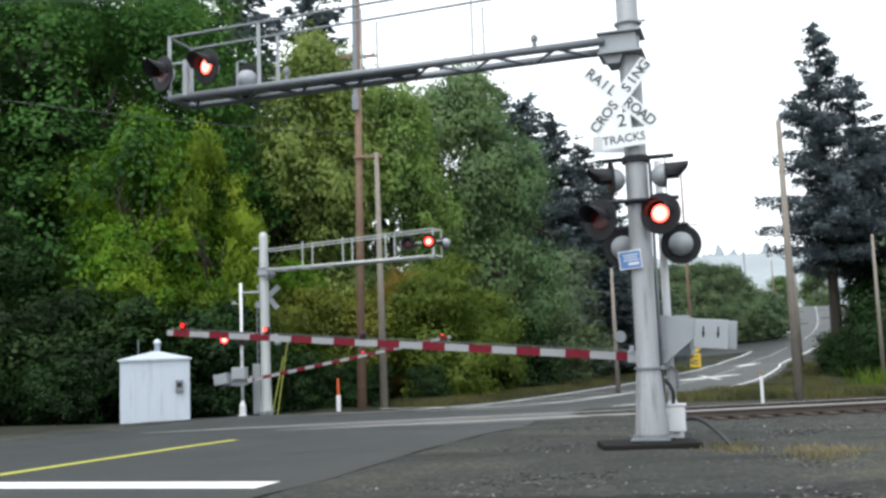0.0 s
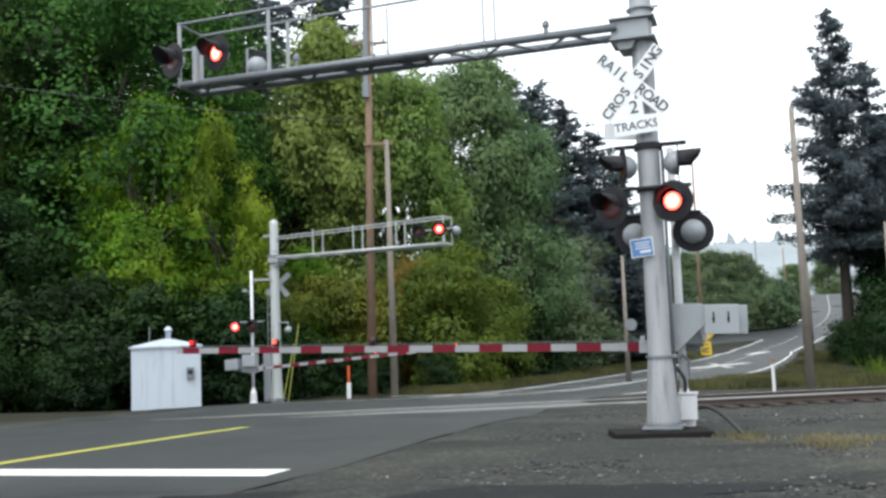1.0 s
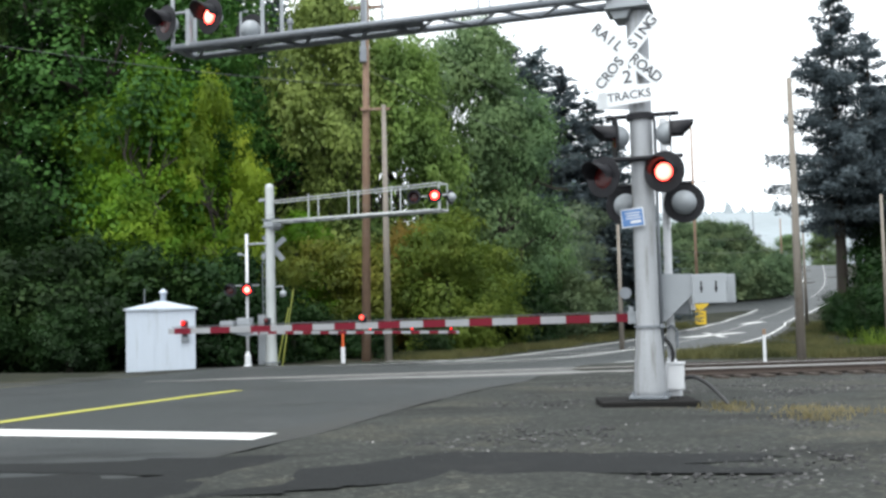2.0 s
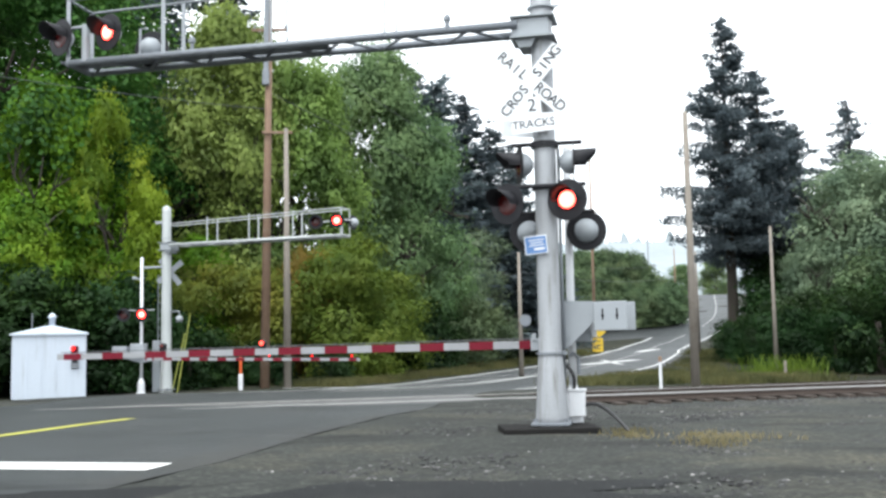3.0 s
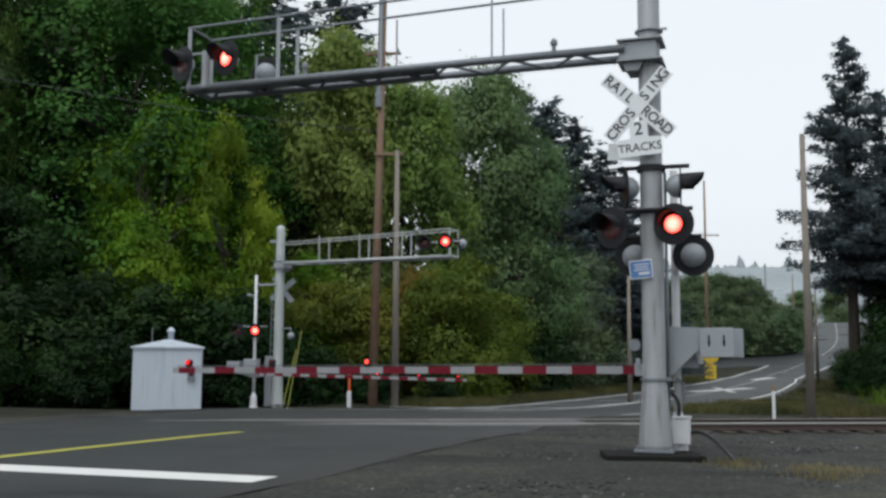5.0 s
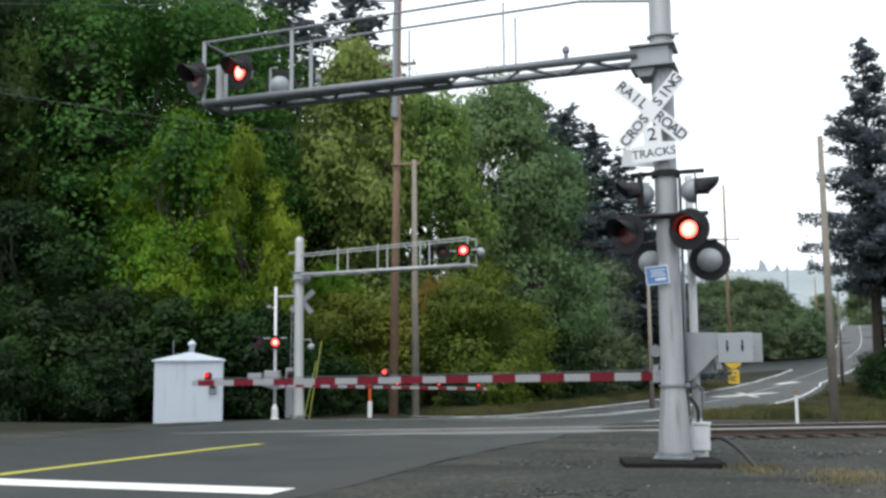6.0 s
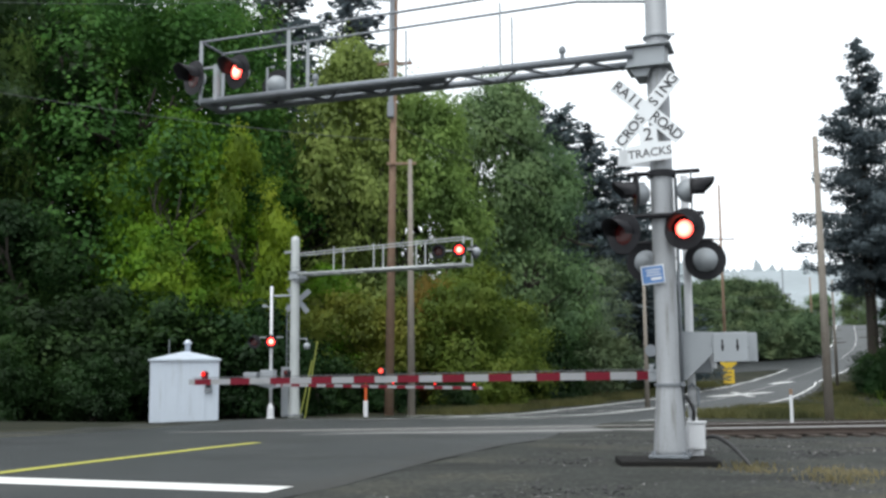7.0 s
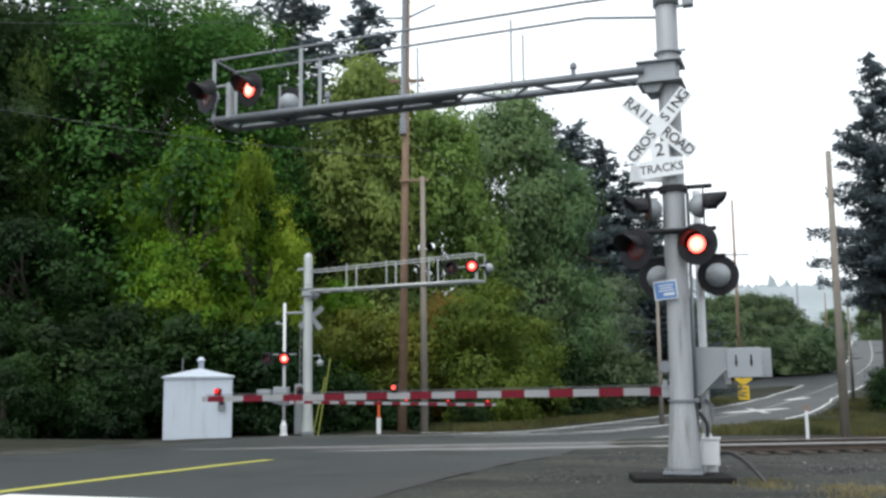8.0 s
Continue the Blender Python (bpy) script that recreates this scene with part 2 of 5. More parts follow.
def ground_mat():
    """Packed gravel: small stones of many greys over damp and dusty patches."""
    m = mat("gravel_and_dirt", (0.0255, 0.0275, 0.0245), 0.95, 0, 1.0, 0.55, 0.7, 22, dirt=(0.046, 0.0445, 0.034), dirt_at=0.50, spec=0.2, detail=14, harsh=0.8)
    n, l = m.node_tree.nodes, m.node_tree.links
    bsdf = n["Principled BSDF"]
    under = bsdf.inputs["Base Color"].links[0].from_socket
    geo = n.new("ShaderNodeNewGeometry")
    cells = n.new("ShaderNodeTexVoronoi")
    cells.inputs["Scale"].default_value, cells.inputs["Randomness"].default_value = 26, 1.0
    l.new(geo.outputs["Position"], cells.inputs["Vector"])
    grey = n.new("ShaderNodeSeparateColor")
    l.new(cells.outputs["Color"], grey.inputs[0])
    r = n.new("ShaderNodeValToRGB")
    e = r.color_ramp.elements
    e[0].position, e[0].color = 0.0, (0.72, 0.72, 0.73, 1)
    e[1].position, e[1].color = 1.0, (1.9, 1.85, 1.8, 1)
    k = e.new(0.72)
    k.color = (1.0, 1.0, 1.0, 1)
    l.new(grey.outputs[0], r.inputs[0])
    mul = n.new("ShaderNodeMix")
    mul.data_type, mul.blend_type = "RGBA", "MULTIPLY"
    mul.inputs[0].default_value = 1.0
    l.new(under, mul.inputs[6])
    l.new(r.outputs[0], mul.inputs[7])
    l.new(mul.outputs[2], bsdf.inputs["Base Color"])
    return m


GRAVEL = ground_mat()


def dusty_edge(m, soil):
    """Dirt and fine gravel carried onto the asphalt along the near shoulder, with a ragged edge."""
    n, l = m.node_tree.nodes, m.node_tree.links
    bsdf = n["Principled BSDF"]
    under = bsdf.inputs["Base Color"].links[0].from_socket
    geo, tex = n.new("ShaderNodeNewGeometry"), n.new("ShaderNodeTexNoise")
    tex.inputs["Scale"].default_value, tex.inputs["Detail"].default_value, tex.inputs["Roughness"].default_value = 0.9, 9, 0.68
    l.new(geo.outputs["Position"], tex.inputs["Vector"])
    dot = n.new("ShaderNodeVectorMath")
    dot.operation = "DOT_PRODUCT"
    dot.inputs[1].default_value = (math.cos(radians(18)), -math.sin(radians(18)), 0)
    l.new(geo.outputs["Position"], dot.inputs[0])
    add = n.new("ShaderNodeMath")
    add.operation = "MULTIPLY_ADD"
    add.inputs[1].default_value = 3.2
    l.new(tex.outputs[0], add.inputs[0])
    l.new(dot.outputs["Value"], add.inputs[2])
    edge = n.new("ShaderNodeMapRange")
    edge.interpolation_type = "SMOOTHSTEP"
    # the shoulder runs 3.1 m from the near mast, which lies at -1.64 along this axis
    edge.inputs[1].default_value, edge.inputs[2].default_value = -4.9 + 0.9, -4.9 + 2.1
    l.new(add.outputs[0], edge.inputs[0])
    xyz, stop = n.new("ShaderNodeSeparateXYZ"), n.new("ShaderNodeMapRange")
    l.new(geo.outputs["Position"], xyz.inputs[0])
    stop.inputs[1].default_value, stop.inputs[2].default_value = 20, 25
    stop.inputs[3].default_value, stop.inputs[4].default_value = 0.92, 0
    l.new(xyz.outputs[1], stop.inputs[0])
    both = n.new("ShaderNodeMath")
    both.operation = "MULTIPLY"
    l.new(edge.outputs[0], both.inputs[0])
    l.new(stop.outputs[0], both.inputs[1])
    mx = n.new("ShaderNodeMix")
    mx.data_type = "RGBA"
    mx.inputs[7].default_value = (*soil, 1)
    l.new(both.outputs[0], mx.inputs[0])
    l.new(under, mx.inputs[6])
    l.new(mx.outputs[2], bsdf.inputs["Base Color"])


dusty_edge(ASPHALT, (0.029, 0.029, 0.027))


def stains(m, size, low, high, depth):
    """Long damp and oily stains, darker and smoother than the dry surface."""
    n, l = m.node_tree.nodes, m.node_tree.links
    bsdf = n["Principled BSDF"]
    under = bsdf.inputs["Base Color"].links[0].from_socket
    geo, place, tex = n.new("ShaderNodeNewGeometry"), n.new("ShaderNodeMapping"), n.new("ShaderNodeTexNoise")
    place.inputs["Scale"].default_value = (0.35 * size, 1.1 * size, 1)
    place.inputs["Rotation"].default_value = (0, 0, radians(-14))
    tex.inputs["Scale"].default_value, tex.inputs["Detail"].default_value, tex.inputs["Roughness"].default_value, tex.inputs["Distortion"].default_value = 1.0, 9, 0.62, 0.4
    l.new(geo.outputs["Position"], place.inputs["Vector"])
    l.new(place.outputs[0], tex.inputs["Vector"])
    r = n.new("ShaderNodeMapRange")
    r.interpolation_type = "SMOOTHSTEP"
    r.inputs[1].default_value, r.inputs[2].default_value = low, high
    r.inputs[3].default_value, r.inputs[4].default_value = 1.12, depth
    l.new(tex.outputs[0], r.inputs[0])
    mul = n.new("ShaderNodeVectorMath")
    mul.operation = "SCALE"
    l.new(under, mul.inputs[0])
    l.new(r.outputs[0], mul.inputs["Scale"])
    l.new(mul.outputs[0], bsdf.inputs["Base Color"])


stains(ASPHALT, 0.55, 0.52, 0.66, 0.50)
stains(GRAVEL, 0.9, 0.50, 0.68, 0.55)
# pale blue-grey base colour stands for haze over the ridge
FARHILL = mat("haze_coloured_wooded_hillside", (0.24, 0.27, 0.285), 1.0, 0, 0.25, 0.03, 0, 0.15)
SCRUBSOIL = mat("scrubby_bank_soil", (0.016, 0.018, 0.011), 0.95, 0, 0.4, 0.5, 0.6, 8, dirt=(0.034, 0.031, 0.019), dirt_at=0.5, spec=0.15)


# ---- mesh helpers ----
def part(name, bm, material, parent=None, label="", smooth=False):
    me = bpy.data.meshes.new(name)
    bm.to_mesh(me)
    bm.free()
    me.materials.append(material)
    if smooth:
        for p in me.polygons:
            p.use_smooth = True
    ob = new(name, me)
    ob.parent = parent
    if label:
        ob["label"] = label
    return ob


def thing(name, m, label, category, group="", kind=""):
    ob = new(name)
    ob.matrix_world = m
    ob.empty_display_size = 0.2
    return tagged(ob, label, category, group, kind)


def mesh_part(name, verts, faces, material, parent=None, label="", smooth=False):
    me = bpy.data.meshes.new(name)
    me.from_pydata([tuple(v) for v in verts], [], faces)
    me.materials.append(material)
    if smooth:
        for p in me.polygons:
            p.use_smooth = True
    ob = new(name, me)
    ob.parent = parent
    if label:
        ob["label"] = label
    return ob


def box(bm, c, size, bevel=0.0, m=None):
    t = (m if m is not None else Matrix()) @ Matrix.Translation(c) @ Matrix.Diagonal((*size, 1))
    r = bmesh.ops.create_cube(bm, size=1, matrix=t)
    if bevel:
        vs = set(r["verts"])
        es = [e for e in bm.edges if e.verts[0] in vs and e.verts[1] in vs]
        bmesh.ops.bevel(bm, geom=es, offset=bevel, segments=2, profile=0.6, affect="EDGES")
    return bm


def rod(bm, p0, p1, r0, r1=None, seg=12):
    p0, p1 = Vector(p0), Vector(p1)
    d = p1 - p0
    t = Matrix.Translation((p0 + p1) / 2) @ d.to_track_quat("Z", "Y").to_matrix().to_4x4()
    bmesh.ops.create_cone(bm, cap_ends=True, segments=seg, radius1=r0, radius2=r0 if r1 is None else r1, depth=d.length, matrix=t)
    return bm


def tube(bm, pts, r, seg=8):
    """One continuous pipe along points."""
    pts = [Vector(p) for p in pts]
    rings = []
    side = None
    for i, p in enumerate(pts):
        d = (pts[min(i + 1, len(pts) - 1)] - pts[max(i - 1, 0)]).normalized()
        if side is None:
            side = d.orthogonal().normalized()
        side = (side - d * side.dot(d)).normalized()
        up = d.cross(side)
        rings.append([bm.verts.new(p + (side * math.cos(2 * math.pi * k / seg) + up * math.sin(2 * math.pi * k / seg)) * r) for k in range(seg)])
    for a, c in zip(rings[:-1], rings[1:]):
        for k in range(seg):
            bm.faces.new((a[k], a[(k + 1) % seg], c[(k + 1) % seg], c[k]))
    bm.faces.new(rings[0][::-1])
    bm.faces.new(rings[-1])
    return bm


def lathe(bm, profile, m=None, seg=24):
    """Turns (radius, height) points round the z axis."""
    m = m if m is not None else Matrix()
    rings = []
    for r, h in profile:
        if r < 1e-6:
            rings.append([bm.verts.new(m @ Vector((0, 0, h)))])
        else:
            rings.append([bm.verts.new(m @ Vector((r * math.cos(2 * math.pi * i / seg), r * math.sin(2 * math.pi * i / seg), h))) for i in range(seg)])
    for a, b in zip(rings[:-1], rings[1:]):
        for i in range(seg):
            j = (i + 1) % seg
            q = [a[i % len(a)], a[j % len(a)], b[j % len(b)], b[i % len(b)]]
            u = list(dict.fromkeys(q))
            if len(u) >= 3:
                bm.faces.new(u)
    bmesh.ops.recalc_face_normals(bm, faces=bm.faces)
    return bm


def slab(bm, outline, y0, y1):
    """A plate with an outline in x, z, between two y."""
    a = [bm.verts.new((x, y0, z)) for x, z in outline]
    b = [bm.verts.new((x, y1, z)) for x, z in outline]
    bm.faces.new(a)
    bm.faces.new(b[::-1])
    for i in range(len(a)):
        j = (i + 1) % len(a)
        bm.faces.new((a[j], a[i], b[i], b[j]))
    bmesh.ops.recalc_face_normals(bm, faces=bm.faces)
    return bm


def B():
    return bmesh.new()


def words(text, size, m, parent, material, name="lettering"):
    """Flat raised letters in the built-in font, centred, in the plane z = 0 of m."""
    cu = bpy.data.curves.new(name, "FONT")
    cu.body, cu.size, cu.extrude, cu.align_x, cu.align_y = text, size, 0.0015, "CENTER", "CENTER"
    cu.resolution_u, cu.offset = 3, size * 0.012
    tmp = new("lettering_source", cu)
    bpy.context.view_layer.update()
    me = bpy.data.meshes.new_from_object(tmp)
    bpy.data.objects.remove(tmp)
    me.materials.clear()
    me.materials.append(material)
    ob = new(name, me)
    ob.parent = parent
    ob.matrix_local = m
    return ob


# ---- the plan: the road runs along U, N points to its right ----
TURN = -18.0
U = Vector((math.sin(radians(18)), math.cos(radians(18))))
N = Vector((math.cos(radians(18)), -math.sin(radians(18))))
MAST = Vector((2.66, 13.5))
HEIGHTS = ((-80, 0.06), (-7, 0.07), (-3, 0.06), (0, 0.02), (3, -0.01), (6, -0.12), (8, -0.135), (13.5, -0.14), (17, -0.33), (21.5, -0.50), (28, -0.62), (46, -0.60), (80, -0.52),
           (105, -0.45), (118, 0.2), (150, 3.5), (216, 9.6), (235, 10.2), (300, 9.0), (420, 6), (4000, 6))


def smooth(x, a, b):
    t = np.clip((x - a) / (b - a), 0, 1)
    return t * t * (3 - 2 * t)


def plan(x, y):
    dx, dy = x - MAST.x, y - MAST.y
    return dx * U.x + dy * U.y, dx * N.x + dy * N.y


def at(s, n):
    return MAST.x + s * U.x + n * N.x, MAST.y + s * U.y + n * N.y


def height(x, y):
    s, n = plan(np.asarray(x, float), np.asarray(y, float))
    hs = [np.interp(s + d, [p[0] for p in HEIGHTS], [p[1] for p in HEIGHTS]) for d in (-1.5, -0.75, 0, 0.75, 1.5)]
    z = sum(hs) / 5
    dip = smooth(n, -2.2, 0.5) * smooth(s, 4.5, 8.5) * (1 - smooth(s, 14, 22))
    side = smooth(-n, 13.8, 17) * smooth(s, 8, 16) * (1 - smooth(s, 20, 28))
    return z - 0.22 * dip - 0.20 * side


def mound(x, y):
    """The bank on the left of the uphill road."""
    s, n = plan(np.asarray(x, float), np.asarray(y, float))
    gap, left = np.full(s.shape, 1e9), np.full(s.shape, False)
    for px, py, w in ROADLINE[72::2]:
        d = np.hypot(x - px, y - py) - w
        left = np.where(d < gap, (x - px) * 0.9 - (y - py) * 0.44 < 0, left)
        gap = np.minimum(gap, d)
    for px, py in SIDELINE:
        gap = np.minimum(gap, np.hypot(x - px, y - py) - 5.0)
    return 5.5 * smooth(gap, 2.5, 11) * left * smooth(s, 82, 106) * (1 - smooth(s, 140, 190))


def catmull(pts, per):
    out = []
    p = [pts[0]] + list(pts) + [pts[-1]]
    for i in range(1, len(p) - 2):
        for k in range(per):
            t = k / per
            out.append(tuple(0.5 * (2 * b + (c - a) * t + (2 * a - 5 * b + 4 * c - d) * t * t + (3 * b - a - 3 * c + d) * t ** 3)
                             for a, b, c, d in zip(p[i - 1], p[i], p[i + 1], p[i + 2])))
    out.append(tuple(pts[-1]))
    return out


# road: centre x, y and half width
ROADLINE = catmull([(*at(s, -8.3), 5.2) for s in (-60, -45, -30, -15, 0, 14)] + [(5.9, 41.6, 4.2), (15.6, 61.5, 4.2), (26.8, 90.1, 4.1), (37.3, 117.5, 4.1), (58.3, 154, 4.1), (82, 215, 4.1), (100, 262, 4.1)], 12)


# side road that joins the uphill road from the left, in front of the bank
SIDELINE = catmull([(52.0, 140.5), (46.0, 138.0), (38.0, 136.0), (26.0, 134.0), (8.0, 132.0), (-20.0, 130.0)], 6)


def road_at(i, off):
    """A point of the road's surface: sample i, off from -1 (left edge) to 1 (right edge)."""
    x, y, w = ROADLINE[i]
    x0, y0, _ = ROADLINE[max(0, i - 1)]
    x1, y1, _ = ROADLINE[min(len(ROADLINE) - 1, i + 1)]
    d = Vector((x1 - x0, y1 - y0)).normalized()
    if abs(off) > 0.99:
        off *= 1 + 0.035 * noise.noise((x * 0.35, y * 0.35, off)) + 0.02 * noise.noise((x * 1.7, y * 1.7, off))
    return x + d.y * w * off, y - d.x * w * off


def build_ground():
    xs = np.concatenate([-np.geomspace(2500, 62, 22), np.arange(-60, 60.1, 0.75), np.arange(62, 130, 2.5), np.geomspace(133, 2500, 18)])
    ys = np.concatenate([-np.geomspace(2500, 32, 16), np.arange(-30, 100.1, 0.75), np.arange(102, 160, 2.0), np.arange(162, 280, 2.5), np.geomspace(284, 2500, 22)])
    X, Y = np.meshgrid(xs, ys)
    Z = height(X, Y)
    c = np.array(ROADLINE)
    near = np.full(X.shape, 1e9)
    for x, y, w in c[::2]:
        near = np.minimum(near, np.hypot(X - x, Y - y) - w)
    for x, y in SIDELINE:
        near = np.minimum(near, np.hypot(X - x, Y - y) - 4.8)
    rng = np.random.default_rng(4)
    rough_h = rng.normal(0, 0.012, X.shape)
    Z = Z + np.where(near > 0.6, rough_h, 0) - (0.12 + 0.25 * smooth(Y, 125, 150)) * (1 - smooth(near, -1.0, -0.1)) - 0.010 + 0.014 * smooth(near, -0.3, 0.4) + mound(X, Y)
    # wooded rise on the far side
    s, n = plan(X, Y)
    Z = Z + smooth(s, 24, 60) * smooth(-n, 16, 40) * 2.5
    ny, nx = X.shape
    verts = np.stack([X.ravel(), Y.ravel(), Z.ravel()], 1)
    faces = [(j * nx + i, j * nx + i + 1, (j + 1) * nx + i + 1, (j + 1) * nx + i) for j in range(ny - 1) for i in range(nx - 1)]
    g = mesh_part("ground", verts.tolist(), faces, GRAVEL, smooth=True)
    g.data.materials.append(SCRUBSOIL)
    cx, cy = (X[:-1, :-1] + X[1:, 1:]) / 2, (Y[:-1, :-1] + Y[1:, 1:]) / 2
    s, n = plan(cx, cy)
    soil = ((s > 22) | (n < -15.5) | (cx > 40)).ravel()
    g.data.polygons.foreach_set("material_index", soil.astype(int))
    tagged(g, "dark gravel and dirt ground beside the road", "ground", kind="structure")


def strip(name, i0, i1, offs, lift, material, parent=None, label=""):
    """A band along the road between two offsets."""
    verts, faces = [], []
    k = len(offs)
    for i in range(i0, i1 + 1):
        for o in offs:
            x, y = road_at(i, o)
            verts.append((x, y, float(height(x, y)) + lift))
    for i in range(i1 - i0):
        for j in range(k - 1):
            a = i * k + j
            faces.append((a, a + 1, a + k + 1, a + k))
    return mesh_part(name, verts, faces, material, parent, label, True)


def patch(name, s0, s1, n0, n1, lift, material, parent=None, steps=8):
    """A painted or laid rectangle in the road's own plan, following the surface."""
    verts, faces = [], []
    for i in range(steps + 1):
        for j in range(steps + 1):
            x, y = at(s0 + (s1 - s0) * i / steps, n0 + (n1 - n0) * j / steps)
            verts.append((x, y, float(height(x, y)) + lift))
    for i in range(steps):
        for j in range(steps):
            a = i * (steps + 1) + j
            faces.append((a, a + 1, a + steps + 2, a + steps + 1))
    return mesh_part(name, verts, faces, material, parent, "", True)


def slant(name, i0, i1, o0, o1, w, material, parent):
    """A painted line that crosses the road at a slant, following the surface."""
    verts, faces = [], []
    for i in range(i0, i1 + 1):
        o = o0 + (o1 - o0) * (i - i0) / (i1 - i0)
        for e in (o - w / 2, o + w / 2):
            x, y = road_at(i, e)
            verts.append((x, y, float(height(x, y)) + 0.009))
    for i in range(i1 - i0):
        faces.append((2 * i, 2 * i + 1, 2 * i + 3, 2 * i + 2))
    return mesh_part(name, verts, faces, material, parent)


def tar_patch(road, cx, cy, rx, ry, turn):
    """A thin ragged skin of dark tar over the asphalt and the shoulder."""
    c, d = math.cos(radians(turn)), math.sin(radians(turn))
    verts, faces = [], []
    for i in range(72):
        a = 2 * math.pi * i / 72
        f = 1 + 0.45 * noise.noise((2.2 * math.cos(a) + cx, 2.2 * math.sin(a), 0.3)) + 0.16 * noise.noise((9 * math.cos(a), 9 * math.sin(a) + cy, 2.1))
        for k in (0.0, 0.35, 0.7, 1.0):
            u, v = rx * f * k * math.cos(a), ry * f * k * math.sin(a)
            x, y = cx + u * c - v * d, cy + u * d + v * c
            verts.append((x, y, float(height(x, y)) + (0.009 if k < 1 else 0.005)))
    for i in range(72):
        j = (i + 1) % 72
        faces += [(4 * i + k, 4 * i + k + 1, 4 * j + k + 1, 4 * j + k) for k in range(3)]
    mesh_part("tar_patch", verts, faces, TAR, road, "dark tar patch with a ragged edge", True)


def build_road():
    last = len(ROADLINE) - 1
    offs = [-1.0, -0.98] + [-0.9 + 0.15 * k for k in range(13)] + [0.98, 1.0]
    road = strip("road", 0, last, offs, 0.0, ASPHALT)
    tagged(road, "worn grey asphalt road crossing the tracks", "road", kind="structure")
    patch("stop_line", -4.45, -3.87, -7.30, -3.42, 0.006, PAINTW, road)
    patch("yellow_centre_line", -34, 2.9, -7.76, -7.54, 0.006, PAINTY, road, 24)
    for name, i0, o, w in (("left_edge_line", 60, -0.87, 0.048), ("right_edge_line", 66, 0.86, 0.040), ("far_centre_line", 62, -0.02, 0.022)):
        strip(name, i0, last - 2, (o - w / 2, o + w / 2), 0.008, PAINTOLD if "centre" in name else PAINTW, road)
    slant("gore_line", 64, 79, -0.42, 0.06, 0.046, PAINTW, road)
    for k in range(4):
        slant("hatch_line", 67 + 3 * k, 69 + 3 * k, -0.86, -0.32 + 0.10 * k, 0.045, PAINTW, road)
    verts, faces = [], []
    offs = (-5.4, -2.7, 0.0, 2.7, 5.4)
    for i, (x, y) in enumerate(SIDELINE):
        for o in offs:
            verts.append((x, y + o, float(height(x, y + o)) + 0.02))
        if i:
            k = 5 * i
            faces += [(k + j, k + j + 1, k + j - 4, k + j - 5) for j in range(4)]
    mesh_part("side_road", verts, faces, ASPHALT, road, "grey asphalt side road that joins below the bank", True)
    tar_patch(road, -0.6, 8.35, 3.6, 0.75, -4)
    tar_patch(road, -3.4, 7.3, 2.2, 0.8, 8)
    patch("far_stop_line", 24.0, 24.5, -13.0, -8.6, 0.009, PAINTOLD, road)
    slant("crossing_mark", 85, 89, -0.30, 0.32, 0.20, PAINTW, road)
    slant("crossing_mark", 85, 89, 0.30, -0.28, 0.12, PAINTOLD, road)
    slant("crossing_mark", 101, 106, -0.10, 0.20, 0.22, PAINTW, road)
    return road


def build_tracks(road):
    d = Vector((0.9904, 0.1380))
    q = Vector((-0.1380, 0.9904))
    base = Vector((5.8, 23.85))
    for k, off in enumerate((0.0, 4.6)):
        tr = thing("railway_track", Matrix.Translation((*(base + q * off), 0)) @ Matrix.Rotation(math.atan2(d.y, d.x), 4, "Z"),
                   "railway track with polished rail heads on dark timber ties", "railway track", "tracks over the crossing", "structure")
        top = -0.122 - 0.22 * k
        for r in (0.0, 1.5):
            b = B()
            slab(b, [(-0.07, -0.16), (0.07, -0.16), (0.07, -0.145), (0.012, -0.12), (0.012, -0.045), (0.034, -0.035), (0.034, -0.004), (-0.034, -0.004),
                     (-0.034, -0.035), (-0.012, -0.045), (-0.012, -0.12), (-0.07, -0.145)], -60, 60)
            bmesh.ops.transform(b, matrix=Matrix.Translation((0, r, top)) @ Matrix.Rotation(radians(90), 4, "Z"), verts=b.verts)
            rail = part("rail", b, RAILRUST, tr, "rusty steel rail")
            b = B()
            box(b, (0, r, top - 0.014 if k == r == 0 else top), (120, 0.072, 0.036 if k == r == 0 else 0.008))
            part("rail_head", b, RAILTOP if k == 0 else RAILRUST, rail, "polished running surface" if k == 0 else "")
        rng = random.Random(k)
        tie_mesh = None
        for i in range(-4, 62):
            x = i * 0.56 + rng.uniform(-0.03, 0.03)
            px, py = base + q * off + d * x
            if plan(px, py)[1] < -2.6:
                continue
            if tie_mesh is None:
                bb = B()
                box(bb, (0, 0, 0), (0.22, 2.6, 0.18), 0.015)
                o = part("tie", bb, TIE, tr)
                tie_mesh = o.data
            else:
                o = new("tie", tie_mesh)
                o.parent = tr
            o.location = (x, 0.75 + rng.uniform(-0.05, 0.05), top - 0.265)
        # panels let into the road between and beside the rails
        for j, (y0, y1) in enumerate(((-0.62, -0.10), (0.10, 1.40), (1.60, 2.12))):
            for i in range(6):
                x0 = -13.6 + i * 1.85
                b = B()
                box(b, (x0 + 0.9, (y0 + y1) / 2, top - 0.052), (1.82, y1 - y0, 0.09), 0.01)
                part("crossing_panel", b, CROSSPANEL, tr)


build_ground()
ROAD = build_road()
build_tracks(ROAD)


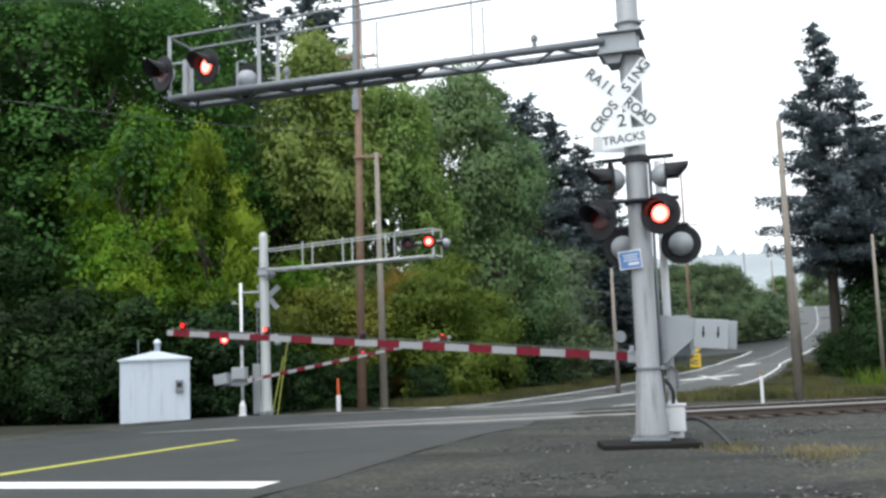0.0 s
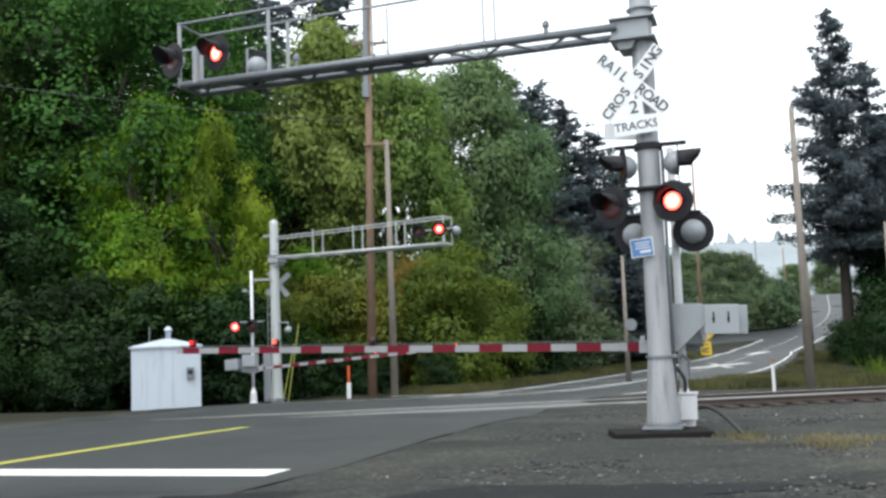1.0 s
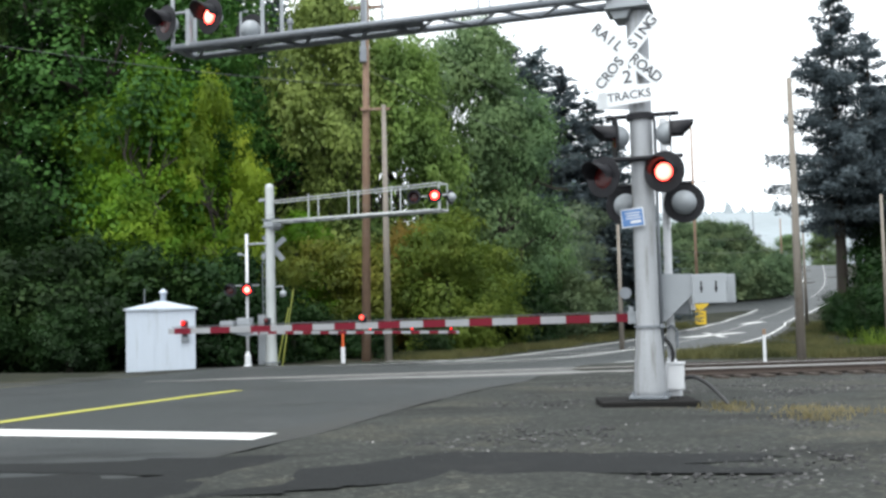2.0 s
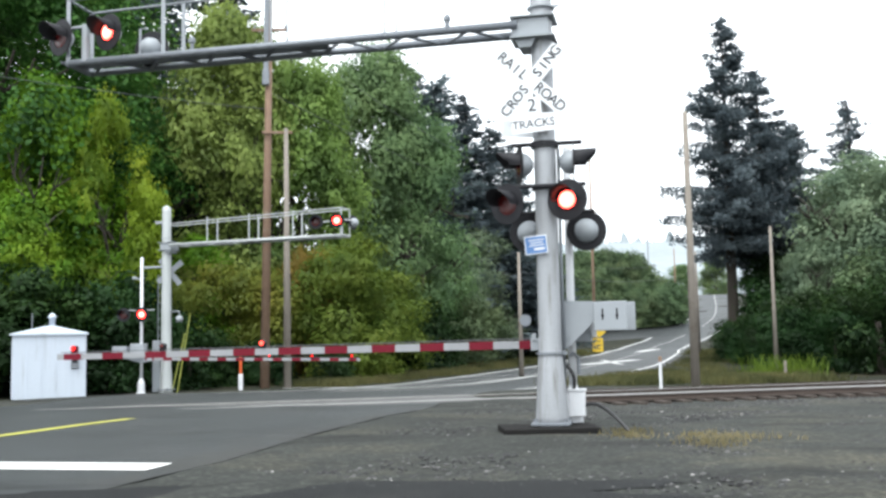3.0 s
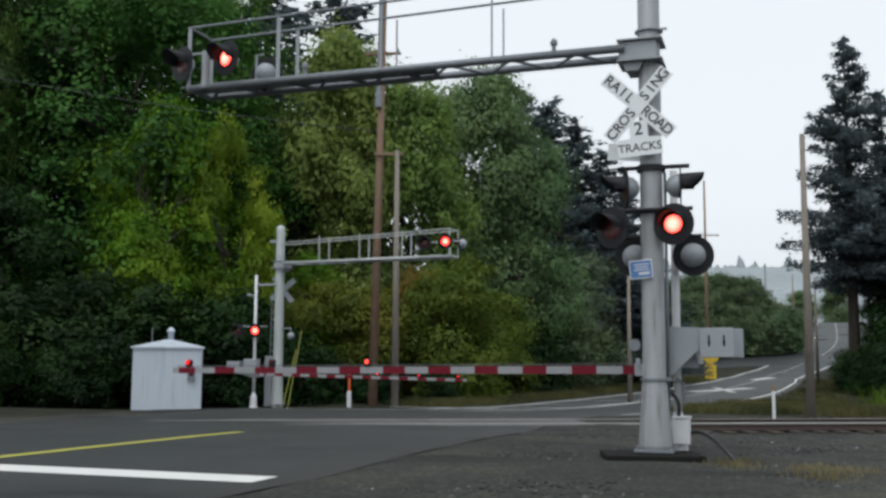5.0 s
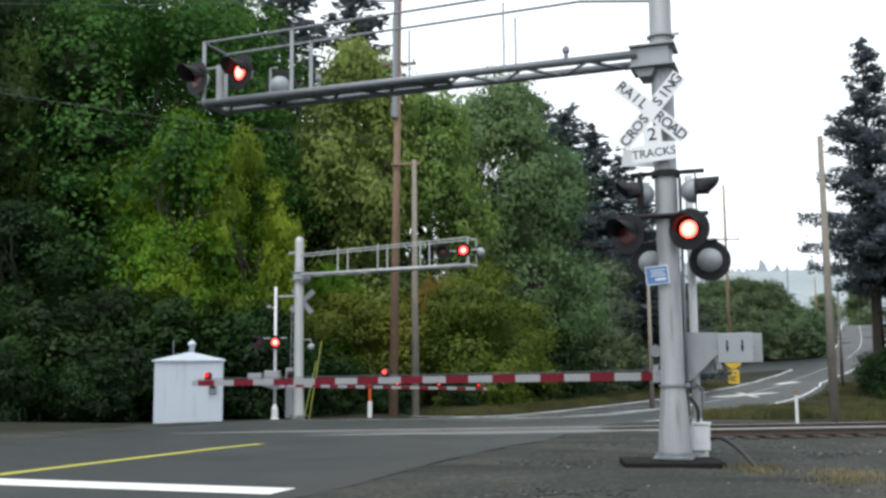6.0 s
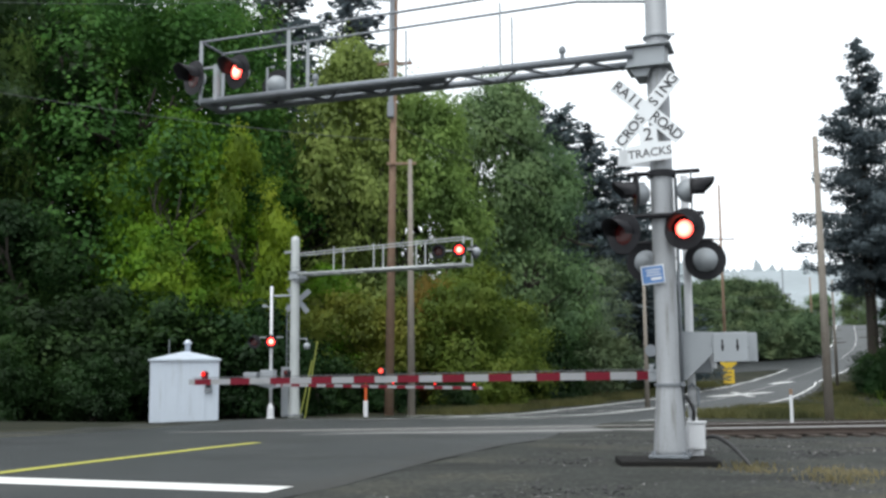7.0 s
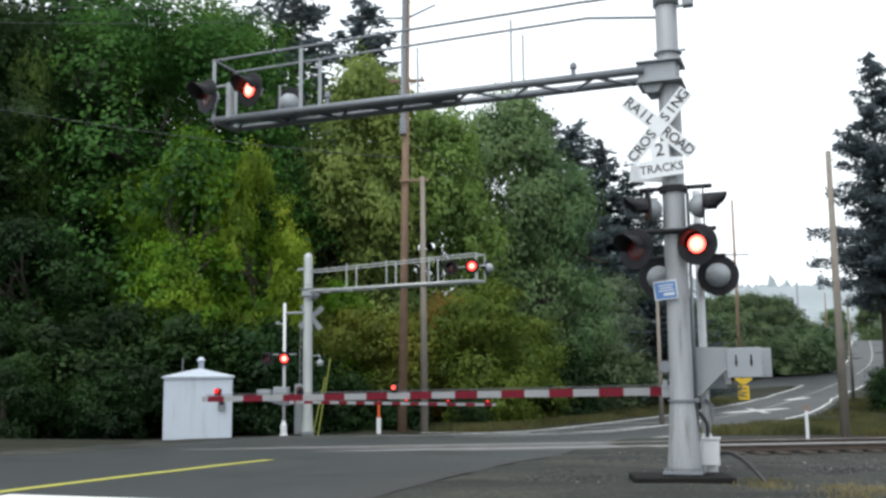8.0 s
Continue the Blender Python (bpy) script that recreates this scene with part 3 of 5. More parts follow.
# ---- crossing signals ----
def lamp(parent, x, y, z, face, lit=None, size=0.27, kind="lamp_head"):
    """A flasher head: housing, background disc, visor, lens. face: degrees turned to the left of the local -y."""
    b = B()
    turn = Matrix.Rotation(radians(90), 4, "X")   # z of the lathe becomes -y
    lathe(b, [(0.0, -0.19), (0.05, -0.185), (0.10, -0.16), (0.15, -0.10), (0.165, -0.03), (0.165, 0.0), (0.0, 0.0)], turn, 20)
    head = part(kind, b, GREYBOX, parent, "silver-grey lamp housing", True)
    head.matrix_local = Matrix.Translation((x, y, z)) @ Matrix.Rotation(radians(-face), 4, "Z")
    b = B()
    lathe(b, [(0.16, -0.006), (size, -0.006), (size + 0.004, 0.0), (size, 0.008), (0.15, 0.008), (0.15, -0.006)], turn, 32)
    part("background_disc", b, BLACK, head)
    b = B()
    # visor: an open hood over the upper part of the lens
    seg, rings = 22, []
    for k, (depth, r) in enumerate(((0.0, 0.168), (0.30, 0.176))):
        for rr in (r, r - 0.006):
            row = []
            for i in range(seg + 1):
                a = radians(-8 + 196 * i / seg)
                cut = depth * (0.55 + 0.45 * math.sin(max(0.0, math.sin(a)) * math.pi / 2)) if k else 0.0
                row.append(b.verts.new((rr * math.cos(a), -0.008 - cut, rr * math.sin(a))))
            rings.append(row)
    for p, q in ((0, 2), (3, 1), (2, 3)):
        for i in range(seg):
            b.faces.new((rings[p][i], rings[p][i + 1], rings[q][i + 1], rings[q][i]))
    part("visor", b, BLACK, head, "", True)
    b = B()
    lathe(b, [(0.15, 0.004), (0.13, 0.012), (0.08, 0.018), (0.0, 0.020)], turn, 24)
    part("lens", b, LENSRED, head, "dark red glass lens", True)
    if lit:
        b = B()
        q = 1.0 if size < 0.26 else 0.80
        lathe(b, [(0.145 * q, 0.0), (0.125 * q, 0.012), (0.08 * q, 0.022), (0.0, 0.026), (0.0, -0.004), (0.145 * q, -0.004)], turn, 24)
        bulb = part("light", b, GLOWRED, head, "glowing red light", True)
        FLASHERS.append((bulb, lit))
    return head


FLASHERS = []


def cantilever(m, far=False):
    """A tapered-foot mast with a walkway arm over the road, hand rails and lamps."""
    sig = thing("cantilever_signal", m, "grey steel crossing signal mast with cantilever arm and flashing lamps"
                if not far else "grey steel signal mast with railed cantilever arm and ladder", "railroad signal", "cantilever signals")
    b = B()
    lathe(b, [(0.0, 0.10), (0.222, 0.10), (0.218, 0.22), (0.163, 1.00), (0.152, 1.06), (0.150, 3.0), (0.146, 7.0), (0.12, 7.06), (0.0, 7.10)] if not far else
          [(0.0, 0.0), (0.25, 0.0), (0.24, 0.12), (0.19, 1.0), (0.18, 3.0), (0.165, 6.75), (0.15, 6.9), (0.0, 6.98)], None, 28)
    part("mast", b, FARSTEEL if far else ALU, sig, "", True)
    b = B()
    box(b, (0, 0, 0.135), (0.50, 0.50, 0.035), 0.006)
    for sx in (-0.20, 0.20):
        for sy in (-0.20, 0.20):
            rod(b, (sx, sy, 0.11), (sx, sy, 0.20), 0.022, seg=6)
    part("base_plate", b, STEEL, sig)
    b = B()
    rod(b, (0, 0, 1.035), (0, 0, 1.065), 0.185, seg=24)
    box(b, (0.19, -0.03, 1.05), (0.07, 0.05, 0.05), 0.005)
    part("collar", b, STEEL, sig, "steel band clamp")
    # clamp box that holds the arm
    b = B()
    box(b, (-0.13, 0, 5.43), (0.50, 0.46, 0.24), 0.01)
    box(b, (-0.10, 0, 5.57), (0.60, 0.56, 0.02))
    box(b, (-0.10, 0, 5.29), (0.60, 0.56, 0.02))
    slab(b, [(-0.36, 5.29), (-0.05, 5.29), (-0.12, 5.16), (-0.28, 5.16)], -0.2, 0.2)
    rod(b, (0, 0, 5.72), (0, 0, 5.74), 0.19, seg=20)
    box(b, (0.2, -0.08, 5.73), (0.10, 0.03, 0.03))
    part("arm_clamp", b, GREYBOX, sig)
    L = 7.5 if far else 6.95
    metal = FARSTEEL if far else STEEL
    for y, nm in ((-0.30, "arm_tube"), (0.30, "arm_tube")):
        b = B()
        rod(b, (-0.30, y * 0.8, 5.46), (-L, y, 5.42), 0.058, 0.05, 14)
        part(nm, b, metal, sig, "", True)
    b = B()
    k = 14
    for i in range(k):
        x0, x1 = -0.5 - (L - 0.6) * i / k, -0.5 - (L - 0.6) * (i + 1) / k
        ya, yb = (-0.28, 0.28) if i % 2 else (0.28, -0.28)
        rod(b, (x0, ya, 5.42), (x1, yb, 5.42), 0.022, seg=6)
    rod(b, (-L, -0.3, 5.42), (-L, 0.3, 5.42), 0.05, seg=10)
    part("lattice", b, metal, sig)
    b = B()
    box(b, (-5.1, 0, 5.475), (4.1, 0.40, 0.025))
    for i in range(20):
        box(b, (-3.1 - i * 0.205, 0, 5.492), (0.02, 0.40, 0.02))
    part("walkway_grating", b, metal, sig)
    for y, end in ((-0.32, (-0.16, -0.05, 6.60 if not far else 6.20)), (0.32, (-0.15, 0.05, 6.28))):
        b = B()
        tube(b, [(-L, y, 6.37), (-1.15, y, 6.50 if not far else 6.25), end], 0.020, 8)
        part("hand_rail", b, metal, sig)
        for x in (-L, -5.43, -3.78, -2.12) if not far else (-L, -5.6, -3.8, -2.03):
            b = B()
            box(b, (x, y, 5.91), (0.045 if far else 0.055 if x < -5 else 0.024, 0.024, 0.96), 0.004)
            part("rail_post", b, FARSTEEL if far else GREYBOX, sig)
    b = B()
    rod(b, (-L, -0.32, 6.37), (-L, 0.32, 6.37), 0.02, seg=8)
    part("end_rail", b, metal, sig)
    return sig


NEAR = cantilever(pose(2.69, 13.5, 0, 0, 0, TURN))
FAR = cantilever(pose(-6.4, 38.9, -0.55, 0, 0, TURN + 170), True)


def cantilever_lamps(sig, far):
    b = B()
    if not far:
        rod(b, (-6.68, -0.30, 5.42), (-6.68, -0.30, 5.98), 0.055, seg=12)
        rod(b, (-7.12, -0.30, 5.95), (-6.20, -0.30, 5.95), 0.022, seg=8)
        tube(b, [(-6.02, 0.1, 5.45), (-6.02, 0.1, 5.98), (-5.9, 0.1, 5.98)], 0.02, 8)
        part("lamp_bracket", b, GREYBOX, sig)
        lamp(sig, -7.05, -0.36, 5.80, 24, "L")
        lamp(sig, -6.28, -0.36, 5.82, 20, "R")
        h = lamp(sig, -5.90, 0.22, 5.70, 180)
        h["label"] = "silver-backed lamp that faces away"
    else:
        rod(b, (-7.5, 0.30, 5.42), (-7.5, 0.30, 6.0), 0.05, seg=12)
        rod(b, (-7.95, 0.30, 5.92), (-6.5, 0.30, 5.92), 0.022, seg=8)
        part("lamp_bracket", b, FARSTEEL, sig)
        lamp(sig, -7.38, 0.40, 5.92, 162, "R", 0.25)
        lamp(sig, -6.56, 0.40, 5.92, 158, "L", 0.25)
        lamp(sig, -7.80, 0.0, 5.86, -85, None, 0.25)


cantilever_lamps(NEAR, False)
cantilever_lamps(FAR, True)


def near_mast_fittings(sig):
    # front pair, side-facing lamps, and the pair that faces the other way
    b = B()
    rod(b, (-0.62, -0.22, 3.26), (0.55, -0.22, 3.26), 0.028, seg=10)
    rod(b, (0, 0, 3.23), (0, 0, 3.29), 0.185, seg=20)
    part("lamp_crossarm", b, BLACK, sig)
    lamp(sig, -0.47, -0.36, 3.02, 30, "L")
    lamp(sig, 0.31, -0.30, 3.05, 14, "R")
    b = B()
    rod(b, (-0.45, 0.0, 3.86), (0.50, 0.0, 3.86), 0.03, seg=10)
    rod(b, (0, 0, 3.80), (0, 0, 3.88), 0.19, seg=20)
    part("side_lamp_crossarm", b, BLACK, sig)
    lamp(sig, -0.34, -0.06, 3.58, 72)
    lamp(sig, 0.38, 0.02, 3.60, -94)
    b = B()
    rod(b, (-0.5, 0.22, 2.95), (0.62, 0.22, 2.95), 0.026, seg=10)
    part("rear_lamp_crossarm", b, BLACK, sig)
    lamp(sig, 0.50, 0.36, 2.70, 176)
    lamp(sig, -0.28, 0.36, 2.70, 176)
    for x in (-1.25, -5.0):
        b = B()
        rod(b, (x, -0.28, 5.46), (x, -0.28, 5.60), 0.03, seg=8)
        lathe(b, [(0, 0), (0.05, 0.0), (0.05, 0.05), (0.02, 0.09), (0, 0.1)], Matrix.Translation((x, -0.28, 5.58)), 10)
        part("junction_fitting", b, STEEL, sig)
    # collar and small fittings near the top
    b = B()
    rod(b, (0, 0, 6.40), (0, 0, 6.62), 0.175, seg=24)
    part("rail_collar", b, GREYBOX, sig, "", True)
    b = B()
    box(b, (0.30, -0.05, 6.42), (0.14, 0.14, 0.16), 0.012)
    rod(b, (0.12, -0.05, 6.36), (0.30, -0.05, 6.36), 0.02, seg=8)
    lathe(b, [(0.0, 0.0), (0.09, 0.0), (0.085, 0.08), (0.04, 0.11), (0.0, 0.115)], Matrix.Translation((0.30, -0.05, 6.50)), 16)
    part("bell", b, GREYBOX, sig, "grey warning bell on a bracket", True)
    b = B()
    rod(b, (0.17, 0.10, 0.3), (0.17, 0.10, 3.8), 0.022, seg=10)
    part("conduit", b, STEEL, sig, "", True)


near_mast_fittings(NEAR)


def crossbuck(parent, m, lettered=True):
    signs = []
    for ang, text, y in ((-41, "RAILROAD", 0.0), (51, "CROSSING", -0.012)):
        b = B()
        box(b, (0, 0, 0), (1.18, 0.006, 0.205), 0.002)
        blade = part("crossbuck_blade", b, SIGNWHITE if lettered else GREYBOX, parent, "white crossbuck blade" if lettered else "grey back of a crossbuck blade")
        blade.matrix_local = m @ Matrix.Translation((0, y, 0)) @ Matrix.Rotation(radians(-ang), 4, "Y")
        flat = Matrix.Rotation(radians(90), 4, "X")
        if lettered:
            a, c = (text[:4], text[4:])
            for t, x in ((a, -0.33), (c, 0.33)):
                for i, ch in enumerate(t):
                    words(ch, 0.190, Matrix.Translation((x + (i - 1.5) * 0.124, -0.007, 0)) @ flat, blade, SIGNBLACK, "letter")
        signs.append(blade)
    return signs


SIGNPOSE = Matrix.Translation((-0.13, -0.235, 4.67)) @ Matrix.Rotation(radians(2), 4, "Y")
crossbuck(NEAR, SIGNPOSE)
crossbuck(FAR, Matrix.Translation((0.02, -0.24, 4.5)) @ Matrix.Rotation(radians(50), 4, "Z"), False)


def tracks_sign(parent):
    b = B()
    slab(b, [(-0.29, -0.13), (0.29, -0.13), (0.29, 0.10), (0.12, 0.115), (0.12, 0.34), (-0.12, 0.34), (-0.12, 0.115), (-0.29, 0.10)], -0.003, 0.003)
    s = part("track_count_sign", b, SIGNWHITE, parent, "white sign that reads 2 TRACKS")
    s.matrix_local = Matrix.Translation((-0.11, -0.262, 4.11)) @ Matrix.Rotation(radians(-4), 4, "Y")
    flat = Matrix.Rotation(radians(90), 4, "X")
    b = B()
    box(b, (0, 0, 0), (0.62, 0.006, 0.24), 0.002)
    r = part("rear_sign", b, SIGNWHITE, parent, "back of a white sign")
    r.matrix_local = Matrix.Translation((-0.30, 0.235, 4.13)) @ Matrix.Rotation(radians(5), 4, "Y")
    words("2", 0.24, Matrix.Translation((0, -0.004, 0.225)) @ flat, s, SIGNBLACK, "numeral")
    words("TRACKS", 0.155, Matrix.Translation((0, -0.004, -0.02)) @ flat, s, SIGNBLACK, "lettering")
    b = B()
    box(b, (0, 0, 0), (0.30, 0.006, 0.245), 0.003)
    e = part("emergency_sign", b, SIGNWHITE, parent, "small blue sign with white border")
    e.matrix_local = Matrix.Translation((-0.13, -0.19, 2.48)) @ Matrix.Rotation(radians(-5), 4, "Y")
    b = B()
    box(b, (0, -0.0045, 0), (0.275, 0.003, 0.22))
    part("sign_face", b, BLUE, e, "blue sign face")
    for z, w in ((0.065, 0.20), (0.03, 0.17), (-0.005, 0.20), (-0.055, 0.14)):
        b = B()
        box(b, (0.01 if z > -0.05 else 0.04, -0.007, z), (w, 0.002, 0.014 if z > -0.05 else 0.035))
        part("text_bar", b, WHITE, e)


tracks_sign(NEAR)


def foundation_pad():
    b = B()
    box(b, (0, 0, 0.01), (1.24, 0.86, 0.19), 0.02)
    o = part("foundation_pad", b, CONCRETE)
    o.matrix_world = pose(2.62, 13.44, 0.0, 0, 0, -3)
    tagged(o, "near-black concrete pad under the signal mast", "foundation")


foundation_pad()


def gate_mast(m, far=False):
    g = thing("gate_mast", m, "grey gate mast with cast base and gate machine", "gate mast", "gate masts")
    b = B()
    rod(b, (0, 0, 0.1), (0, 0, 3.9 if not far else 5.0), 0.055, seg=14)
    part("pole", b, WHITE, g, "", True)
    b = B()
    lathe(b, [(0.0, 0.0), (0.17, 0.0), (0.17, 0.05), (0.13, 0.08), (0.12, 0.42), (0.075, 0.52), (0.06, 0.60), (0.0, 0.60)], None, 16)
    part("cast_base", b, WHITE, g, "", False)
    b = B()
    if not far:
        box(b, (0.10, 0.10, 1.45), (0.34, 0.26, 0.52), 0.02)
        box(b, (0.10, 0.10, 1.72), (0.38, 0.30, 0.04), 0.01)
    else:
        box(b, (0.05, 0.1, 1.62), (0.55, 0.30, 0.45), 0.03)
    part("gate_machine", b, GREYBOX, g, "grey gate machine housing")
    if not far:
        b = B()
        box(b, (0.06, -0.14, 0.36), (0.22, 0.12, 0.34), 0.015)
        part("junction_box", b, WHITE, g)
        b = B()
        tube(b, [(0.09, -0.06, 0.75), (0.09, -0.06, 0.98), (0.02, -0.10, 1.05), (-0.03, -0.11, 1.0)], 0.02, 8)
        part("conduit", b, STEEL, g)
        b = B()
        tube(b, catmull([(0.02, -0.16, 0.53), (0.03, -0.18, 0.72), (-0.05, -0.17, 0.86), (-0.14, -0.10, 0.88), (-0.17, -0.05, 0.80)], 4), 0.026, 8)
        part("flexible_conduit", b, RUBBER, g, "dark flexible conduit loop", True)
        b = B()
        box(b, (0.06, -0.14, 0.545), (0.25, 0.15, 0.03), 0.008)
        part("box_lid", b, WHITE, g, "white box lid")
    return g


gate_mast(pose(*at(0.55, 0.27), 0.0, 0, 0, TURN))
FARGATEMAST = gate_mast(pose(-7.22, 38.5, -0.55, 0, 0, TURN + 180), True)


def far_gate_lamps(g):
    b = B()
    rod(b, (-0.55, 0.08, 3.06), (0.75, 0.08, 3.06), 0.022, seg=8)
    part("lamp_crossarm", b, GREYBOX, g)
    lamp(g, -0.10, 0.18, 2.90, 168, "r", 0.25)
    lamp(g, 0.62, 0.18, 2.90, 168, "l", 0.25)
    b = B()
    rod(b, (0, 0, 4.62), (-0.85, 0, 4.62), 0.04, seg=8)
    rod(b, (0.02, 0, 4.2), (0.32, 0, 4.25), 0.025, seg=8)
    lathe(b, [(0, 0), (0.08, 0.02), (0.08, 0.10), (0, 0.12)], Matrix.Translation((0.30, 0, 4.2)), 10)
    part("brace", b, GREYBOX, g)


far_gate_lamps(FARGATEMAST)


def far_fittings(sig):
    lad = B()
    for x in (0.30, 0.56):
        rod(lad, (x, -0.25, 0.2), (x, -0.25, 4.4), 0.022, seg=6)
    for i in range(14):
        rod(lad, (0.30, -0.25, 0.35 + i * 0.3), (0.56, -0.25, 0.35 + i * 0.3), 0.014, seg=6)
    part("ladder", lad, STEEL, sig, "grey steel ladder")
    b = B()
    box(b, (0.38, -0.05, 1.0), (0.34, 0.3, 1.9), 0.02)
    part("cabinet", b, GREYBOX, sig, "tall narrow grey cabinet")
    b = B()
    tube(b, [(-0.1, 0.0, 3.0), (-0.6, 0.05, 3.0), (-0.62, 0.05, 2.85)], 0.025, 6)
    lathe(b, [(0, 0), (0.11, 0.02), (0.13, 0.18), (0.06, 0.24), (0, 0.25)], Matrix.Translation((-0.62, 0.05, 2.60)), 12)
    part("bell", b, GREYBOX, sig, "grey warning bell", True)
    b = B()
    box(b, (0.28, 0, 6.35), (0.4, 0.12, 0.10), 0.01)
    part("camera_box", b, GREYBOX, sig)


far_fittings(FAR)


GATELIGHTS = []


def crossing_gate(far=False):
    """The arm that comes down: keyed about its pivot. Local -x runs along the arm."""
    g = thing("crossing_gate", Matrix(), "lowered crossing gate arm with red and white stripes" if not far else "distant lowered gate arm with red and white stripes",
              "crossing gate", "gate arms")
    x0, x1 = -0.40, -7.68 if not far else -8.30
    arm = B()
    v = []
    for x, h in ((x0, 0.054), (x1, 0.043)):
        for y in (-0.022, 0.022):
            for z in (-h, h):
                v.append(arm.verts.new((x, y, z)))
    for f in ((0, 1, 3, 2), (4, 6, 7, 5), (0, 4, 5, 1), (2, 3, 7, 6), (0, 2, 6, 4), (1, 5, 7, 3)):
        arm.faces.new([v[i] for i in f])
    bmesh.ops.recalc_face_normals(arm, faces=arm.faces)
    a = part("arm", arm, ARMWHITE, g, "white reflective arm")
    i = 0
    x = x1 + 0.11
    while x < x0 - 0.15:
        w = 0.29 if i == 0 else 0.34
        t = (x + w / 2 - x0) / (x1 - x0)
        b = B()
        box(b, (x + w / 2, 0, 0), (w, 0.050, 2 * (0.054 - 0.011 * t) + 0.005))
        part("red_stripe", b, REDBAND, a, "red reflective stripe")
        x += 0.70 - (0.06 if i == 0 else 0.0)
        i += 1
    for x, lit, side in ((x1 + 0.28, True, ''), (x1 + 1.73, False, 'l'), (x1 + 3.31, False, 'r')):
        b = B()
        box(b, (x, 0, 0.075), (0.09, 0.07, 0.05), 0.006)
        lathe(b, [(0.0, -0.05), (0.040, -0.05), (0.045, 0.0), (0.040, 0.05), (0.0, 0.05)], Matrix.Translation((x, 0, 0.125)) @ Matrix.Rotation(radians(90), 4, "X"), 14)
        h = part("gate_lamp", b, REDBAND if lit else BLACK, g, "small red gate lamp", True)
        b = B()
        lathe(b, [(0.0, 0.0), (0.034, 0.0), (0.028, 0.010), (0.0, 0.014)], Matrix.Translation((x, -0.052 if not far else 0.052, 0.125)) @ Matrix.Rotation(radians(90 if not far else -90), 4, "X"), 14)
        part("lens", b, GLOWSMALL if (lit or far) else LENSRED, h, "lit red lens" if lit or far else "dark red lens")
        if side and not far:
            b = B()
            lathe(b, [(0.0, 0.0), (0.036, 0.0), (0.030, 0.010), (0.0, 0.014)], Matrix.Rotation(radians(90), 4, "X"), 14)
            b2 = part("bulb", b, GLOWSMALL, h, "small red light")
            b2.location = (x, -0.052, 0.125)
            GATELIGHTS.append((b2, side, (x, -0.052, 0.125)))
    b = B()
    rod(b, (x1 + 0.05, 0.0, 0.064), (x0, 0.0, 0.080), 0.006, seg=6)
    for k in range(9):
        rod(b, (x1 + 1.0 + 0.7 * k, 0.0, 0.05), (x1 + 1.0 + 0.7 * k, 0.0, 0.075), 0.008, seg=6)
    part("lamp_cable", b, WIRE, g)
    b = B()
    box(b, (x0 + 0.03, 0, 0.0), (0.20, 0.08, 0.17), 0.008)
    box(b, (x0 - 0.02, -0.03, 0.10), (0.06, 0.05, 0.10), 0.006)
    part("arm_clamp", b, GREYBOX, g)
    if not far:
        b = B()
        slab(b, [(-0.36, 0.04), (-0.05, 0.58), (0.41, 0.56), (0.41, 0.29), (0.04, -0.07), (-0.36, -0.05)], -0.12, -0.09)
        slab(b, [(-0.36, 0.04), (-0.05, 0.58), (0.41, 0.56), (0.41, 0.29), (0.04, -0.07), (-0.36, -0.05)], 0.28, 0.31)
        rod(b, (0, -0.14, 0.12), (0, 0.33, 0.12), 0.05, seg=12)
        part("support_arm", b, GREYBOX, g, "grey steel support plates")
        b = B()
        slab(b, [(0.30, 0.34), (0.40, 0.34), (0.42, 0.08), (0.37, 0.08)], 0.05, 0.22)
        part("lug", b, WHITE, g, "white steel lug")
        for y, dx in ((-0.15, 0.03), (0.30, 0.13)):
            b = B()
            box(b, (0.60 + dx, y, 0.355), (0.44, 0.09, 0.39), 0.012)
            w = part("counterweight", b, GREYBOX, g, "grey slab counterweight")
            for k in (0, 1):
                b = B()
                box(b, (0.50 + 0.19 * k + dx, y - 0.046, 0.38), (0.022, 0.006, 0.15), 0.002)
                box(b, (0.50 + 0.19 * k + dx, y - 0.050, 0.36), (0.036, 0.008, 0.036), 0.002)
                part("bolt_slot", b, BLACK, w)
    else:
        b = B()
        slab(b, [(-0.36, 0.06), (0.0, 0.20), (0.85, 0.45), (0.95, 0.05), (0.0, -0.16), (-0.36, -0.06)], -0.16, -0.12)
        part("support_arm", b, GREYBOX, g)
        b = B()
        box(b, (0.75, 0.0, 0.25), (0.55, 0.40, 0.40), 0.02)
        part("counterweight", b, GREYBOX, g)
    return g


NEARGATE = crossing_gate()
FARGATE = crossing_gate(True)


def cable():
    b = B()
    p = [(*at(0.45, 0.42), 0.34), (*at(0.35, 0.58), 0.36), (*at(0.2, 0.75), 0.28), (*at(0.05, 0.90), 0.16), (*at(-0.05, 1.02), 0.03), (*at(-0.08, 1.08), -0.06)]
    tube(b, catmull(p, 4), 0.027, 8)
    o = part("black_cable", b, RUBBER, None, "", True)
    tagged(o, "black cable curving from the gate mast into the gravel", "cable")


cable()


